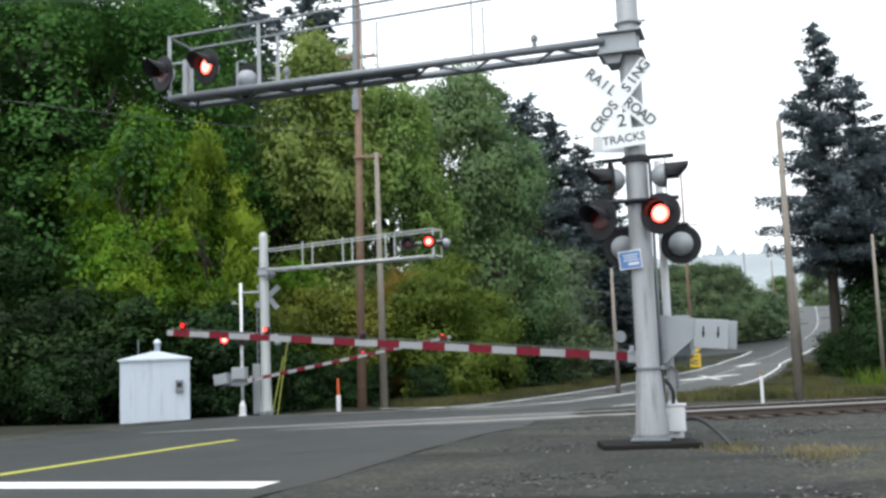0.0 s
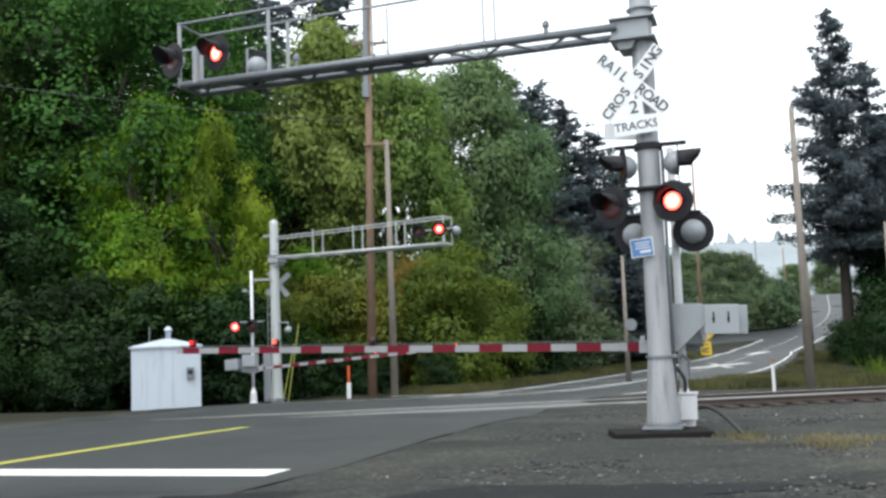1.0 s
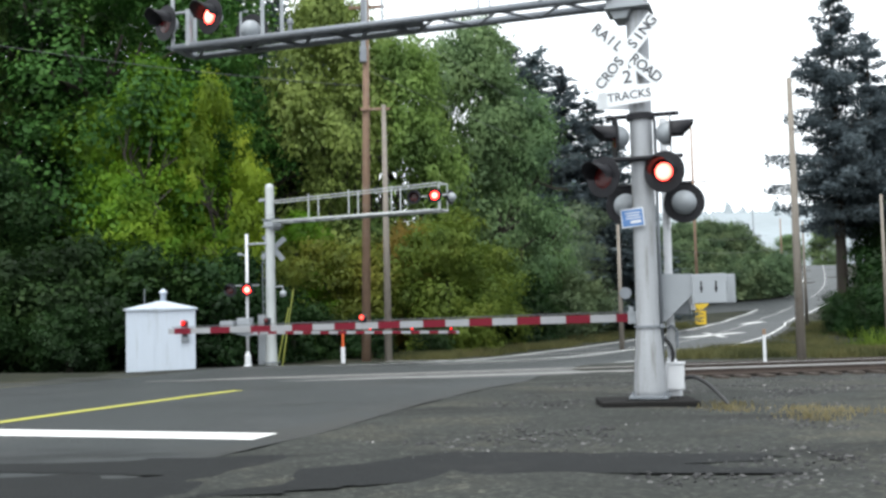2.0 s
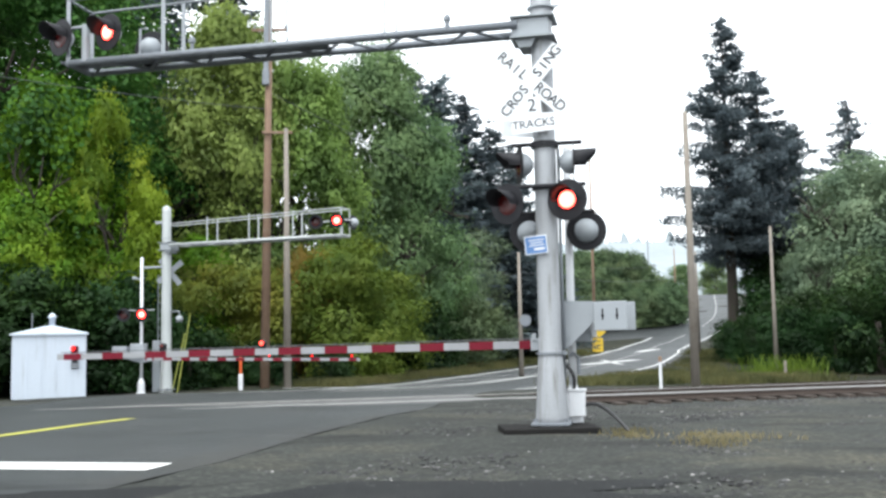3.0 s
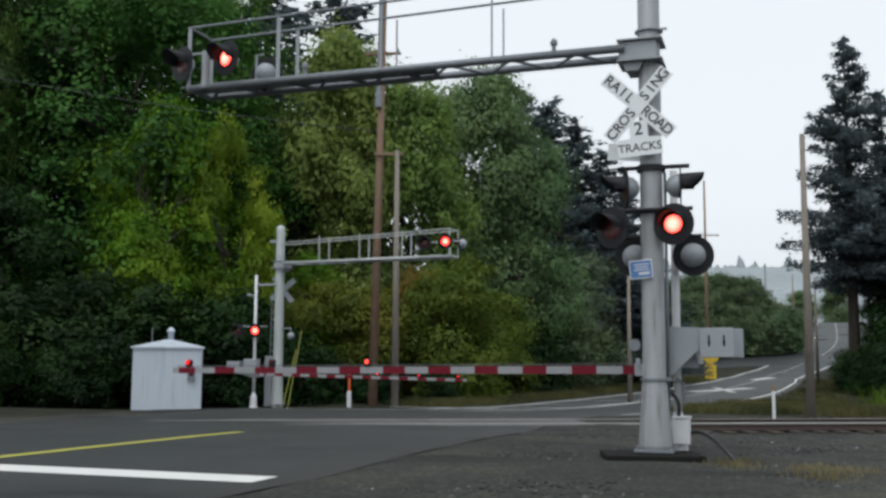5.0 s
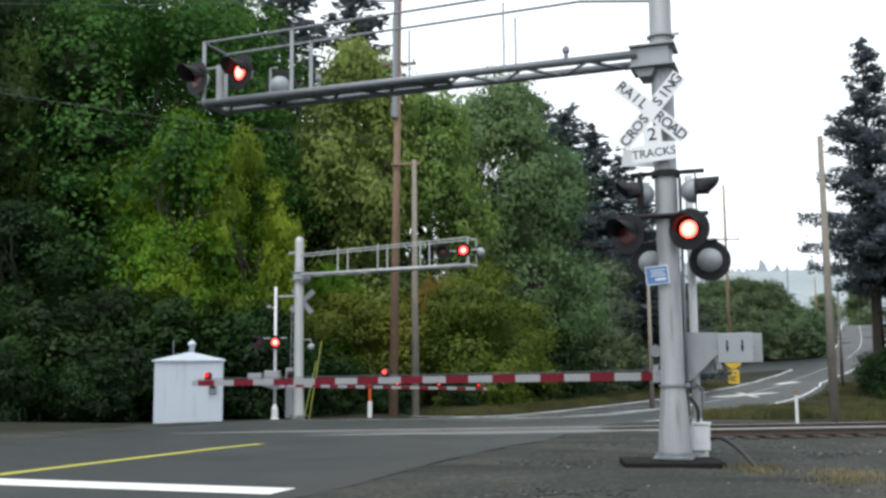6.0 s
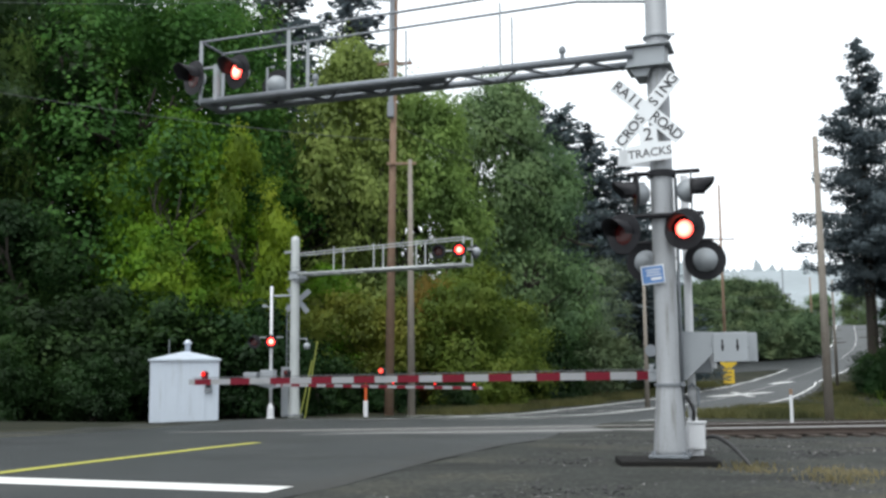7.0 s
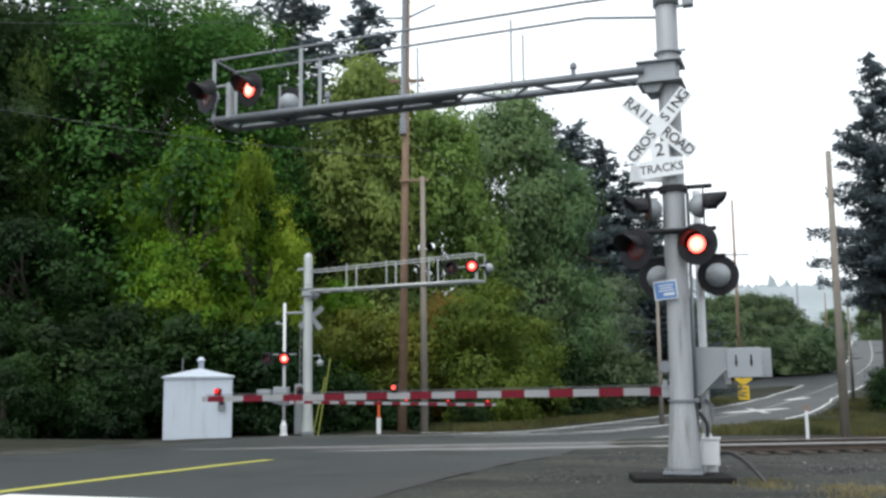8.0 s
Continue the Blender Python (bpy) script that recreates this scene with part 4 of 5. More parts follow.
# ---- equipment hut ----
def hut():
    h = thing("equipment_hut", pose(-9.80, 36.0, -0.56, 0, 0, 13), "white sheet-metal railway equipment hut with a low pyramid roof and vent", "equipment hut")
    w, d, z = 2.36, 2.0, 2.14
    b = B()
    box(b, (0, d / 2, z / 2 + 0.06), (w, d, z), 0.01)
    part("body", b, HUTWHITE, h, "white metal walls")
    for i in range(6):
        b = B()
        box(b, (-w / 2 + 0.04 + i * (w - 0.08) / 5, -0.006, z / 2 + 0.06), (0.035, 0.014, z), 0.003)
        part("wall_rib", b, HUTWHITE, h)
    b = B()
    o, e = 0.07, z + 0.06
    pts = [(-w / 2 - o, -o, e), (w / 2 + o, -o, e), (w / 2 + o, d + o, e), (-w / 2 - o, d + o, e)]
    lo = [b.verts.new(p) for p in pts]
    hi = [b.verts.new((p[0], p[1], p[2] + 0.06)) for p in pts]
    tip = [b.verts.new((x, y, e + 0.34)) for x, y in ((-0.1, d / 2 - 0.1), (0.1, d / 2 - 0.1), (0.1, d / 2 + 0.1), (-0.1, d / 2 + 0.1))]
    b.faces.new(lo[::-1])
    b.faces.new(tip)
    for i in range(4):
        j = (i + 1) % 4
        b.faces.new((lo[i], lo[j], hi[j], hi[i]))
        b.faces.new((hi[i], hi[j], tip[j], tip[i]))
    part("roof", b, HUTWHITE, h, "white pyramid roof")
    b = B()
    lathe(b, [(0.0, 0), (0.10, 0), (0.10, 0.30), (0.15, 0.31), (0.15, 0.36), (0.06, 0.46), (0.0, 0.47)], Matrix.Translation((0.05, d / 2, e + 0.30)), 14)
    part("roof_vent", b, HUTWHITE, h, "white round roof vent", True)
    b = B()
    box(b, (0.82, -0.05, 1.28), (0.26, 0.10, 0.42), 0.01)
    v = part("meter_box", b, STEEL, h, "small grey meter box")
    b = B()
    box(b, (0.82, -0.104, 1.32), (0.16, 0.01, 0.16), 0.003)
    part("meter_window", b, BLACK, v)
    b = B()
    box(b, (0, d / 2, 0.03), (w - 0.1, d - 0.1, 0.10))
    part("skid", b, CONCRETE, h)
    b = B()
    rod(b, (-0.65, 1.9, 2.3), (-0.65, 1.9, 3.0), 0.02, seg=6)
    part("antenna", b, STEEL, h)


hut()


# ---- poles, markers, signs ----
def utility_pole(x, y, top, r, wood, label, arms=(), lean=0.0):
    z = float(height(x, y)) - 0.1
    p = thing("utility_pole", pose(x, y, z, 0, lean, 0), label, "utility pole", "utility poles")
    b = B()
    rod(b, (0, 0, 0), (0, 0, top - z), r, r * 0.55, 14)
    part("pole", b, wood, p, "", True)
    for h, w, yaw in arms:
        b = B()
        m = Matrix.Rotation(radians(yaw), 4, "Z")
        box(b, (0, 0.12, h - z), (w, 0.09, 0.11), 0.008, m)
        part("crossarm", b, wood, p)
        for k in (-0.42, 0.0, 0.42):
            b = B()
            c = m @ Vector((k * w, 0.12, h - z + 0.06))
            lathe(b, [(0.0, 0), (0.03, 0), (0.05, 0.06), (0.035, 0.10), (0.05, 0.13), (0, 0.17)], Matrix.Translation(c), 8)
            part("insulator", b, GREYBOX, p)
    return p


P1 = utility_pole(-2.97, 41.2, 19.0, 0.19, POLEWOOD, "tall brown wooden utility pole with crossarms above the road", ((13.95, 1.5, -8),), 1.0)
b = B()
box(b, (-0.10, -0.20, 16.1), (0.20, 0.10, 7.4), 0.02)
box(b, (-0.10, -0.21, 12.55), (0.27, 0.20, 0.62), 0.02)
for p, q in (((0, 0, 17.3), (-1.25, 0.1, 17.35)), ((0, 0, 17.3), (1.2, -0.1, 17.85))):
    c = B()
    rod(c, p, q, 0.05, 0.04, 8)
    part("bracket_arm", c, STEEL, P1)
part("riser_duct", b, STEEL, P1, "grey steel cable riser with an end box")
P2 = utility_pole(-2.06, 41.0, 9.8, 0.16, POLEGREY, "shorter grey wooden utility pole beside the tall one")
b = B()
box(b, (-0.35, 0, 10.3), (1.2, 0.10, 0.10), 0.01)
part("brace_arm", b, POLEWOOD, P2)
utility_pole(10.40, 29.5, 7.95, 0.135, POLEGREY, "bare weathered wooden pole beside the tracks")
SP = utility_pole(8.6, 48.2, 5.3, 0.12, POLEGREY, "short grey wooden pole with a round sign on it")
b = B()
lathe(b, [(0.0, 0.0), (0.28, 0.0), (0.28, 0.012), (0.0, 0.012)], Matrix.Translation((0.22, -0.14, 2.75)) @ Matrix.Rotation(radians(90), 4, "X"), 20)
part("sign_back", b, STEEL, SP, "grey back of a round sign")
utility_pole(18.9, 43.0, 5.9, 0.10, POLEGREY, "thin wooden pole in front of dark trees")
utility_pole(27.2, 106.5, 20.3, 0.18, POLEWOOD, "far wooden utility pole with a crossarm", ((14.5, 3.0, 0),))
utility_pole(30.6, 84.6, 8.3, 0.14, POLEGREY, "far wooden pole beside the road")
utility_pole(56.5, 166.0, 15.5, 0.15, POLEWOOD, "far wooden pole beside the uphill road")


def wires():
    runs = (((-4.0, 41.2, 16.8), (-40, 30, 15.4), 1.1), ((-1.6, 41.0, 17.3), (-40, 29, 15.9), 1.2), ((-2.86, 41.2, 11.4), (27.2, 106.5, 14.6), 1.3),
            ((-2.2, 41.1, 13.7), (28.2, 106.5, 14.6), 1.5), ((-2.86, 41.0, 10.6), (-40, 31, 16.5), 1.2), ((27.2, 106.5, 8.5), (56.5, 166, 13.5), 0.6), ((8.6, 48.2, 4.4), (30.6, 84.6, 6.6), 0.7))
    for a, c, sag in runs:
        pts = []
        for i in range(17):
            t = i / 16
            p = Vector(a).lerp(Vector(c), t)
            p.z -= sag * 4 * t * (1 - t)
            pts.append(p)
        b = B()
        tube(b, pts, 0.011, 5)
        o = part("overhead_wire", b, WIRE)
        tagged(o, "thin dark overhead wire between the poles", "wire", "overhead wires")


wires()


def markers():
    x, y = 9.18, 29.0
    z = float(height(x, y))
    m = thing("marker_post", pose(x, y, z, 0, 0, 0), "slim white marker post with a dark cap", "marker post", "marker posts")
    b = B()
    box(b, (0, 0, 0.47), (0.085, 0.03, 0.95), 0.006)
    part("post", b, WHITE, m)
    b = B()
    box(b, (0, -0.004, 1.02), (0.09, 0.035, 0.16), 0.006)
    part("cap", b, POLEWOOD, m)
    x, y = -3.75, 39.6
    z = float(height(x, y))
    m = thing("marker_post", pose(x, y, z, 0, 0, 0), "white utility marker with an orange top", "marker post", "marker posts")
    b = B()
    box(b, (0, 0, 0.30), (0.16, 0.12, 0.62), 0.015)
    part("post", b, WHITE, m)
    b = B()
    rod(b, (0, 0, 0.6), (0, 0, 1.25), 0.045, seg=10)
    part("marker_tube", b, ORANGE, m, "orange marker tube")
    x, y = 17.75, 39.6
    z = float(height(x, y))
    m = thing("marker_post", pose(x, y, z, 0, 0, 0), "short weathered white post in the grass", "marker post", "marker posts")
    b = B()
    box(b, (0, 0, 0.35), (0.10, 0.08, 0.75), 0.01)
    part("post", b, POLEGREY, m)
    # yellow guard tubes beside the far mast
    for dx, lean, hgt in ((0.75, 12, 2.3), (0.95, 9, 3.0)):
        b = B()
        rod(b, (0, 0, 0), (0, 0, hgt), 0.021, seg=8)
        o = part("guy_guard", b, LIME)
        o.matrix_world = pose(-6.4 + dx - 0.55, 38.9, -0.6, 0, lean, 0)
        tagged(o, "leaning yellow-green guy wire guard", "guy guard", "guy guards")
    # yellow warning sign on the verge
    s = thing("warning_sign", pose(25.0, 97.0, float(height(24.6, 97)) + 0.12, 0, 0, -14), "yellow arrow warning sign with a small plate below", "road sign")
    b = B()
    rod(b, (0, 0.03, -0.1), (0, 0.03, 1.9), 0.03, seg=8)
    part("post", b, STEEL, s)
    b = B()
    slab(b, [(-0.75, 1.95), (-0.2, 1.45), (0.2, 1.45), (0.80, 1.95), (0.80, 2.45), (-0.75, 2.45)], -0.01, 0.0)
    f = part("sign_face", b, YELLOW, s, "yellow sign face")
    b = B()
    box(b, (0.05, -0.014, 2.22), (0.55, 0.004, 0.12))
    box(b, (-0.14, -0.014, 2.08), (0.12, 0.004, 0.2))
    part("arrow_bar", b, SIGNBLACK, f)
    b = B()
    box(b, (0, -0.006, 0.70), (1.00, 0.01, 1.3), 0.004)
    q = part("plate", b, YELLOW, s, "yellow plate with dark writing")
    for zz in (1.05, 0.70, 0.35):
        b = B()
        box(b, (0, -0.013, zz), (0.52, 0.004, 0.10))
        part("text_bar", b, SIGNBLACK, q)


markers()


# ---- trees, bushes, grass ----
def leaf_mesh(name, centres, size, rng, up=0.4, ratio=0.6, out=None):
    """Many small folded leaves, one island each."""
    n = len(centres)
    nor = rng.normal(size=(n, 3))
    nor[:, 2] += up
    if out is not None:
        nor = nor * 0.35 + out * 1.5
    nor /= np.linalg.norm(nor, axis=1)[:, None]
    t = np.cross(nor, rng.normal(size=(n, 3)))
    t /= np.linalg.norm(t, axis=1)[:, None]
    s = np.cross(nor, t)
    L = size * rng.uniform(0.6, 1.35, (n, 1))
    W = L * ratio
    v = np.empty((n, 4, 3))
    v[:, 0] = centres - t * L * 0.5
    v[:, 1] = centres + s * W * 0.5 - nor * W * 0.18
    v[:, 2] = centres + t * L * 0.5 - nor * L * 0.12
    v[:, 3] = centres - s * W * 0.5 - nor * W * 0.18
    me = bpy.data.meshes.new(name)
    me.vertices.add(4 * n)
    me.vertices.foreach_set("co", v.ravel())
    me.loops.add(4 * n)
    me.loops.foreach_set("vertex_index", np.arange(4 * n))
    me.polygons.add(n)
    me.polygons.foreach_set("loop_start", np.arange(0, 4 * n, 4))
    me.update(calc_edges=True)
    return me


def limb(bm, p, d, length, r, rng, depth):
    q = p + d * length
    rod(bm, p, q, r, r * 0.6, 7)
    if depth:
        for _ in range(3):
            nd = (d + Vector(rng.normal(size=3)) * 0.55 + Vector((0, 0, 0.15))).normalized()
            limb(bm, p + d * length * rng.uniform(0.55, 1.0), nd, length * 0.72, r * 0.55, rng, depth - 1)


def broadleaf(name, h, w, seed, material, low=0.12, leaf=0.30, count=15000, lobes=26, label="", category="tree", group="trees", loose=0.048, peak=0.85, sway=0.36):
    """Trunk, limbs and a crown of leafy clumps in many lobes with gaps between."""
    rng = np.random.default_rng(seed)
    t = thing(name, Matrix(), label, category, group)
    b = B()
    rod(b, (0, 0, -0.3), (0.1, 0, h * 0.55), w * 0.045, w * 0.02, 9)
    for k in range(7 if category == "tree" else 0):
        a = rng.uniform(0, 6.28)
        limb(b, Vector((0.05, 0, h * (0.18 + 0.055 * k))), Vector((math.cos(a), math.sin(a), 0.75)).normalized(), w * 0.26, w * 0.018, rng, 2)
    part("trunk", b, BARK, t)
    u = rng.uniform(-1, 1, lobes)
    ang = rng.uniform(0, 2 * math.pi, lobes)
    zc = h * (low + (1 - low) * (0.5 + 0.5 * u) * 0.92)
    prof = np.sqrt(np.clip(1 - (2 * (zc / h - low) / (1 - low) - peak) ** 2 * 0.72, 0.06, 1))
    rad = w * sway * prof * np.sqrt(rng.uniform(0.25, 1, lobes))
    lc = np.stack([rad * np.cos(ang), rad * np.sin(ang), zc], 1)
    lr = w * rng.uniform(0.12, 0.22, lobes) * (0.6 + 0.4 * prof)
    clumps, ways = [], []
    per = 16
    for c, r in zip(lc, lr):
        d = rng.normal(size=(per, 3))
        d[:, 2] += 0.45
        d /= np.linalg.norm(d, axis=1)[:, None]
        clumps.append(c + d * r * rng.uniform(0.55, 1.15, (per, 1)) * (1, 1, 0.8))
        ways.append(d)
    clumps, ways = np.concatenate(clumps), np.concatenate(ways)
    k = count // len(clumps)
    ball = rng.normal(size=(len(clumps) * k, 3))
    sc = np.repeat(rng.uniform(0.45, 1.15, len(clumps)), k)[:, None]
    pts = np.repeat(clumps, k, 0) + ball * sc * w * loose * (1, 1, 0.7)
    # leaves turn outwards from their clump and their lobe, and to the sky
    face = ball / np.linalg.norm(ball, axis=1)[:, None] * 0.5 + np.repeat(ways, k, 0) * 0.85 + (0, 0, 0.25)
    keep = pts[:, 2] > 0.15
    me = leaf_mesh("crown", pts[keep], leaf, rng, 0.1, 0.6, face[keep])
    me.materials.append(material)
    o = new("crown", me)
    o.parent = t
    return t


def conifer(name, h, w, seed, material, label="", count=13000, leaf=0.34, base=0.08, ragged=0.3):
    """A straight trunk with whorls of drooping, ragged boughs."""
    rng = np.random.default_rng(seed)
    t = thing(name, Matrix(), label, "conifer", "conifers")
    b = B()
    rod(b, (0, 0, -0.3), (0, 0, h * 0.98), h * 0.016, 0.02, 9)
    boughs = []
    z = h * base
    while z < h * 0.99:
        f = 1 - z / h
        n = int(4 + 5 * f)
        for _ in range(n):
            a = rng.uniform(0, 6.28)
            L = w * 0.5 * (f ** 0.75 * 0.92 + 0.05) * rng.uniform(1 - ragged * 1.6, 1 + ragged * 0.5)
            tilt = 0.35 - 0.6 * f
            boughs.append((z + rng.uniform(-0.2, 0.2), a, L, tilt))
        z += h * 0.018 * rng.uniform(0.7, 1.4)
    tot = sum(L for _, _, L, _ in boughs)
    pts = []
    for z, a, L, tilt in boughs:
        e = Vector((math.cos(a) * L, math.sin(a) * L, L * tilt))
        rod(b, (0, 0, z), (e.x, e.y, z + e.z), 0.035, 0.012, 5)
        n = max(6, int(count * L / tot))
        q = rng.uniform(0.12, 1.03, n) ** 0.8
        spread = (0.10 + 0.20 * (1 - q)) * L * 0.55
        p = np.stack([e.x * q, e.y * q, z + e.z * q - 0.10 * L * np.sin(q * 2.5) * 0.5], 1)
        side = rng.normal(size=n) * spread
        p[:, 0] += -math.sin(a) * side
        p[:, 1] += math.cos(a) * side
        p[:, 2] += rng.normal(size=n) * (0.07 + 0.035 * L) - np.abs(side) * 0.28 - rng.uniform(0, 0.25, n)
        p[:, :2] += rng.normal(size=(n, 2)) * 0.12
        pts.append(p)
    part("trunk", b, BARK, t)
    me = leaf_mesh("crown", np.concatenate(pts), leaf, rng, 0.8, 0.42)
    me.materials.append(material)
    o = new("crown", me)
    o.parent = t
    return t


def put(tree, x, y, scale=1.0, turn=0.0, dz=0.0, first=False, wide=None):
    s, n = plan(x, y)
    rise = float(smooth(np.array(s), 24, 60) * smooth(np.array(-n), 16, 40)) * 2.5
    m = pose(x, y, float(height(x, y)) + float(mound(np.array(x), np.array(y))) + rise + dz - 0.1, 0, 0, turn) @ Matrix.Diagonal((wide or scale, wide or scale, scale, 1))
    if first:
        tree.matrix_world = m
        return tree
    made = copy_thing(tree, m)
    made.matrix_basis = m
    return made


def woods():
    a = broadleaf("broadleaf_tree", 12, 9, 1, GREENLEAF, 0.05, 0.15, 60000, 64, "dense green broadleaf tree at the edge of the woods")
    olive = broadleaf("broadleaf_tree", 12, 8, 2, PALELEAF, 0.06, 0.21, 42000, 60, "tall olive-green broadleaf tree with an uneven crown and haze-paled colour", peak=0.75, loose=0.056)
    slate = broadleaf("broadleaf_tree", 12, 8, 9, SLATELEAF, 0.04, 0.20, 48000, 72, "tall smooth rounded broadleaf tree with haze in its grey-green colour", peak=0.70, sway=0.34, loose=0.055)
    lime = broadleaf("broadleaf_tree", 11, 7.5, 3, LIMELEAF, 0.05, 0.22, 34000, 52, "bright green broadleaf tree beside the crossing", peak=0.6)
    gold = broadleaf("broadleaf_tree", 11, 7.5, 13, GOLDLEAF, 0.12, 0.22, 26000, 46, "slender broadleaf tree with yellowing leaves", peak=0.95, sway=0.40)
    dull = broadleaf("broadleaf_tree", 12, 9, 4, DULLLEAF, 0.04, 0.24, 24000, 50, "dull green broadleaf tree with a pale veil in its leaf colour")
    aut = broadleaf("bush", 5.6, 6.4, 5, AUTUMN, 0.0, 0.18, 30000, 44, "rounded olive-green bush turning yellow", "bush", "bushes", 0.055)
    rust = broadleaf("bush", 5.6, 5.0, 15, LAMPTINTLEAF, 0.1, 0.15, 16000, 30, "bush with rust-orange lamp glow painted into its leaves", "bush", "bushes", 0.055)
    scrub = broadleaf("bush", 4.5, 6.5, 6, HEDGELEAF, 0.0, 0.30, 8000, 28, "low green scrub bush", "bush", "bushes", 0.055)
    dark = broadleaf("bush", 5, 6.5, 7, HEDGELEAF, 0.0, 0.25, 11000, 30, "dark green bush under the trees", "bush", "bushes", 0.055)
    deep = broadleaf("broadleaf_tree", 12, 9, 21, SHADELEAF, 0.03, 0.22, 28000, 48, "deep green broadleaf tree with the shade of the woods in its colour")
    deepbush = broadleaf("bush", 5, 6.5, 22, SHADELEAF, 0.0, 0.24, 11000, 30, "undergrowth bush with shade put into its very dark green", "bush", "bushes", 0.055)
    c1 = conifer("conifer", 25, 11, 11, NEEDLE, "tall dark ragged conifer with drooping boughs", 34000, 0.30, 0.33, 0.48)
    c2 = conifer("conifer", 24, 8, 12, NEEDLE, "narrow dark conifer seen against the sky", 21000, 0.34, 0.10, 0.42)
    # the dark woods west of the crossing, front row then back row
    put(a, -15.8, 50.5, 1.85, 200, 0, True)
    for x, y, s, r in ((-17, 62, 2.1, 120), (-11.0, 52.5, 1.15, 70)):
        put(a, x, y, s, r)
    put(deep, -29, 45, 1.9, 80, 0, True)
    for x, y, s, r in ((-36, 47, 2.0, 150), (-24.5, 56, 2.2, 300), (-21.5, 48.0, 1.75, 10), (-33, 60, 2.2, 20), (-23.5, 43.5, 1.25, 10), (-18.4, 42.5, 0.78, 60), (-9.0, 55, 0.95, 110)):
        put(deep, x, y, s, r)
    put(lime, -12.6, 45.0, 1.30, 0, 0, True, 0.88)
    for x, y, s, r, w in ((-6.4, 48.5, 0.66, 20, 0.66), (-15.4, 45.8, 1.14, 290, 0.78), (-10.8, 46.4, 0.95, 120, 0.8)):
        put(lime, x, y, s, r, 0, False, w)
    put(gold, -9.3, 45.4, 1.16, 200, 0, True, 0.58)
    put(gold, -13.2, 43.6, 0.78, 80, 0, False, 0.7)
    put(olive, -5.4, 52.0, 1.60, 0, 0, True, 1.0)
    for x, y, s, r, w in ((-2.0, 54, 1.44, 60, 0.98), (-7.9, 57, 1.12, 130, 1.0), (-10.8, 58, 1.18, 40, 1.1), (-21.0, 46.0, 1.50, 250, 0.5)):
        put(olive, x, y, s, r, 0, False, w)
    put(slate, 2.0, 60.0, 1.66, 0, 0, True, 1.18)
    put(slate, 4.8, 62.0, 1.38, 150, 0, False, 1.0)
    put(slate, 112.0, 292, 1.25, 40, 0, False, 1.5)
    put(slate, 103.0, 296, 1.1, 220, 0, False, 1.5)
    put(dull, 10.0, 76, 0.85, 0, 0, True)
    for x, y, s, r in ((1.8, 59, 0.62, 120), (15, 86, 0.80, 33), (5.6, 63.5, 0.58, 210), (7.2, 69, 0.70, 110), (-27, 40.5, 0.55, 30), (-31, 41, 0.6, 99)):
        put(dull, x, y, s, r)
    put(aut, 0.4, 48.6, 1.15, 0, 0, True, 0.98)
    for x, y, s, r in ((-4.6, 48.4, 1.0, 140), (-7.6, 47.6, 0.9, 60), (2.0, 53.0, 0.95, 250)):
        put(aut, x, y, s, r)
    put(rust, -1.5, 49.6, 1.15, 0, 0, True, 0.7)
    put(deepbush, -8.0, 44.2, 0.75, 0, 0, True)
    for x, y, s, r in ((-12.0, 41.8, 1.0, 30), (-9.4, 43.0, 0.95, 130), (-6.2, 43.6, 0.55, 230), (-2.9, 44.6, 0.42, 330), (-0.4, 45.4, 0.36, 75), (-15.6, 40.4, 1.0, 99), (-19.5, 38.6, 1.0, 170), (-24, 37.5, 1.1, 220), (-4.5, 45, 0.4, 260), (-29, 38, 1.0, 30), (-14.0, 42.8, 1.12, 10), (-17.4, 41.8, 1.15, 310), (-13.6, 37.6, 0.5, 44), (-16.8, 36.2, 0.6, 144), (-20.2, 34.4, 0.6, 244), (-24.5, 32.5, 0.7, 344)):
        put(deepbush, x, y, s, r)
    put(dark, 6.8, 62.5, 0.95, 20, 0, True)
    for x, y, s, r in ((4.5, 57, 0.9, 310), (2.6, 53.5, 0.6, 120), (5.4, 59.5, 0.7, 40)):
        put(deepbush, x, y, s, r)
    for x, y, s, r in ((9.2, 70, 0.9, 70), (11.4, 78, 0.95, 200)):
        put(dark, x, y, s, r)
    # the scrub-covered bank beside the uphill road
    put(scrub, 15.0, 82, 0.9, 0, 0.1, True)
    rng = random.Random(8)
    for k in range(94, 122):
        for gap in ((3.6, 9.5, 15.5) if k % 2 else (6.2, 12.5)):
            w = ROADLINE[k][2]
            x, y = road_at(k, -0.98 - (gap + rng.uniform(-1, 1)) / w)
            if y < 145.5:
                continue
            put(scrub, x, y, rng.uniform(0.75, 1.15) * (1.25 if gap > 5 else 1.05), rng.uniform(0, 360), 0.1)
    for x, y in SIDELINE[4:24]:
        for gap in (8.0, 12.5, 17.5):
            put(scrub, x + rng.uniform(-1.5, 1.5), y + gap + rng.uniform(-1, 1), rng.uniform(0.85, 1.25), rng.uniform(0, 360), 0.1)
    # conifers behind the woods
    put(c2, -7.8, 70, 1.22, 0, 0, True, 2.3)
    for x, y, s, r, w in ((-12.7, 70, 1.32, 40, 2.5), (-15, 66, 1.1, 200, 1.8), (6.0, 80, 1.0, 10, 2.0), (8.2, 79, 0.95, 200, 2.0), (10.4, 80, 0.90, 80, 1.9), (12.4, 81, 0.80, 300, 1.8),
                          (14.4, 82, 0.68, 20, 1.6), (44.7, 84, 0.93, 60, 1.5), (49.6, 82, 0.88, 10, 1.5)):
        put(c2, x, y, s, r, 0, False, w)
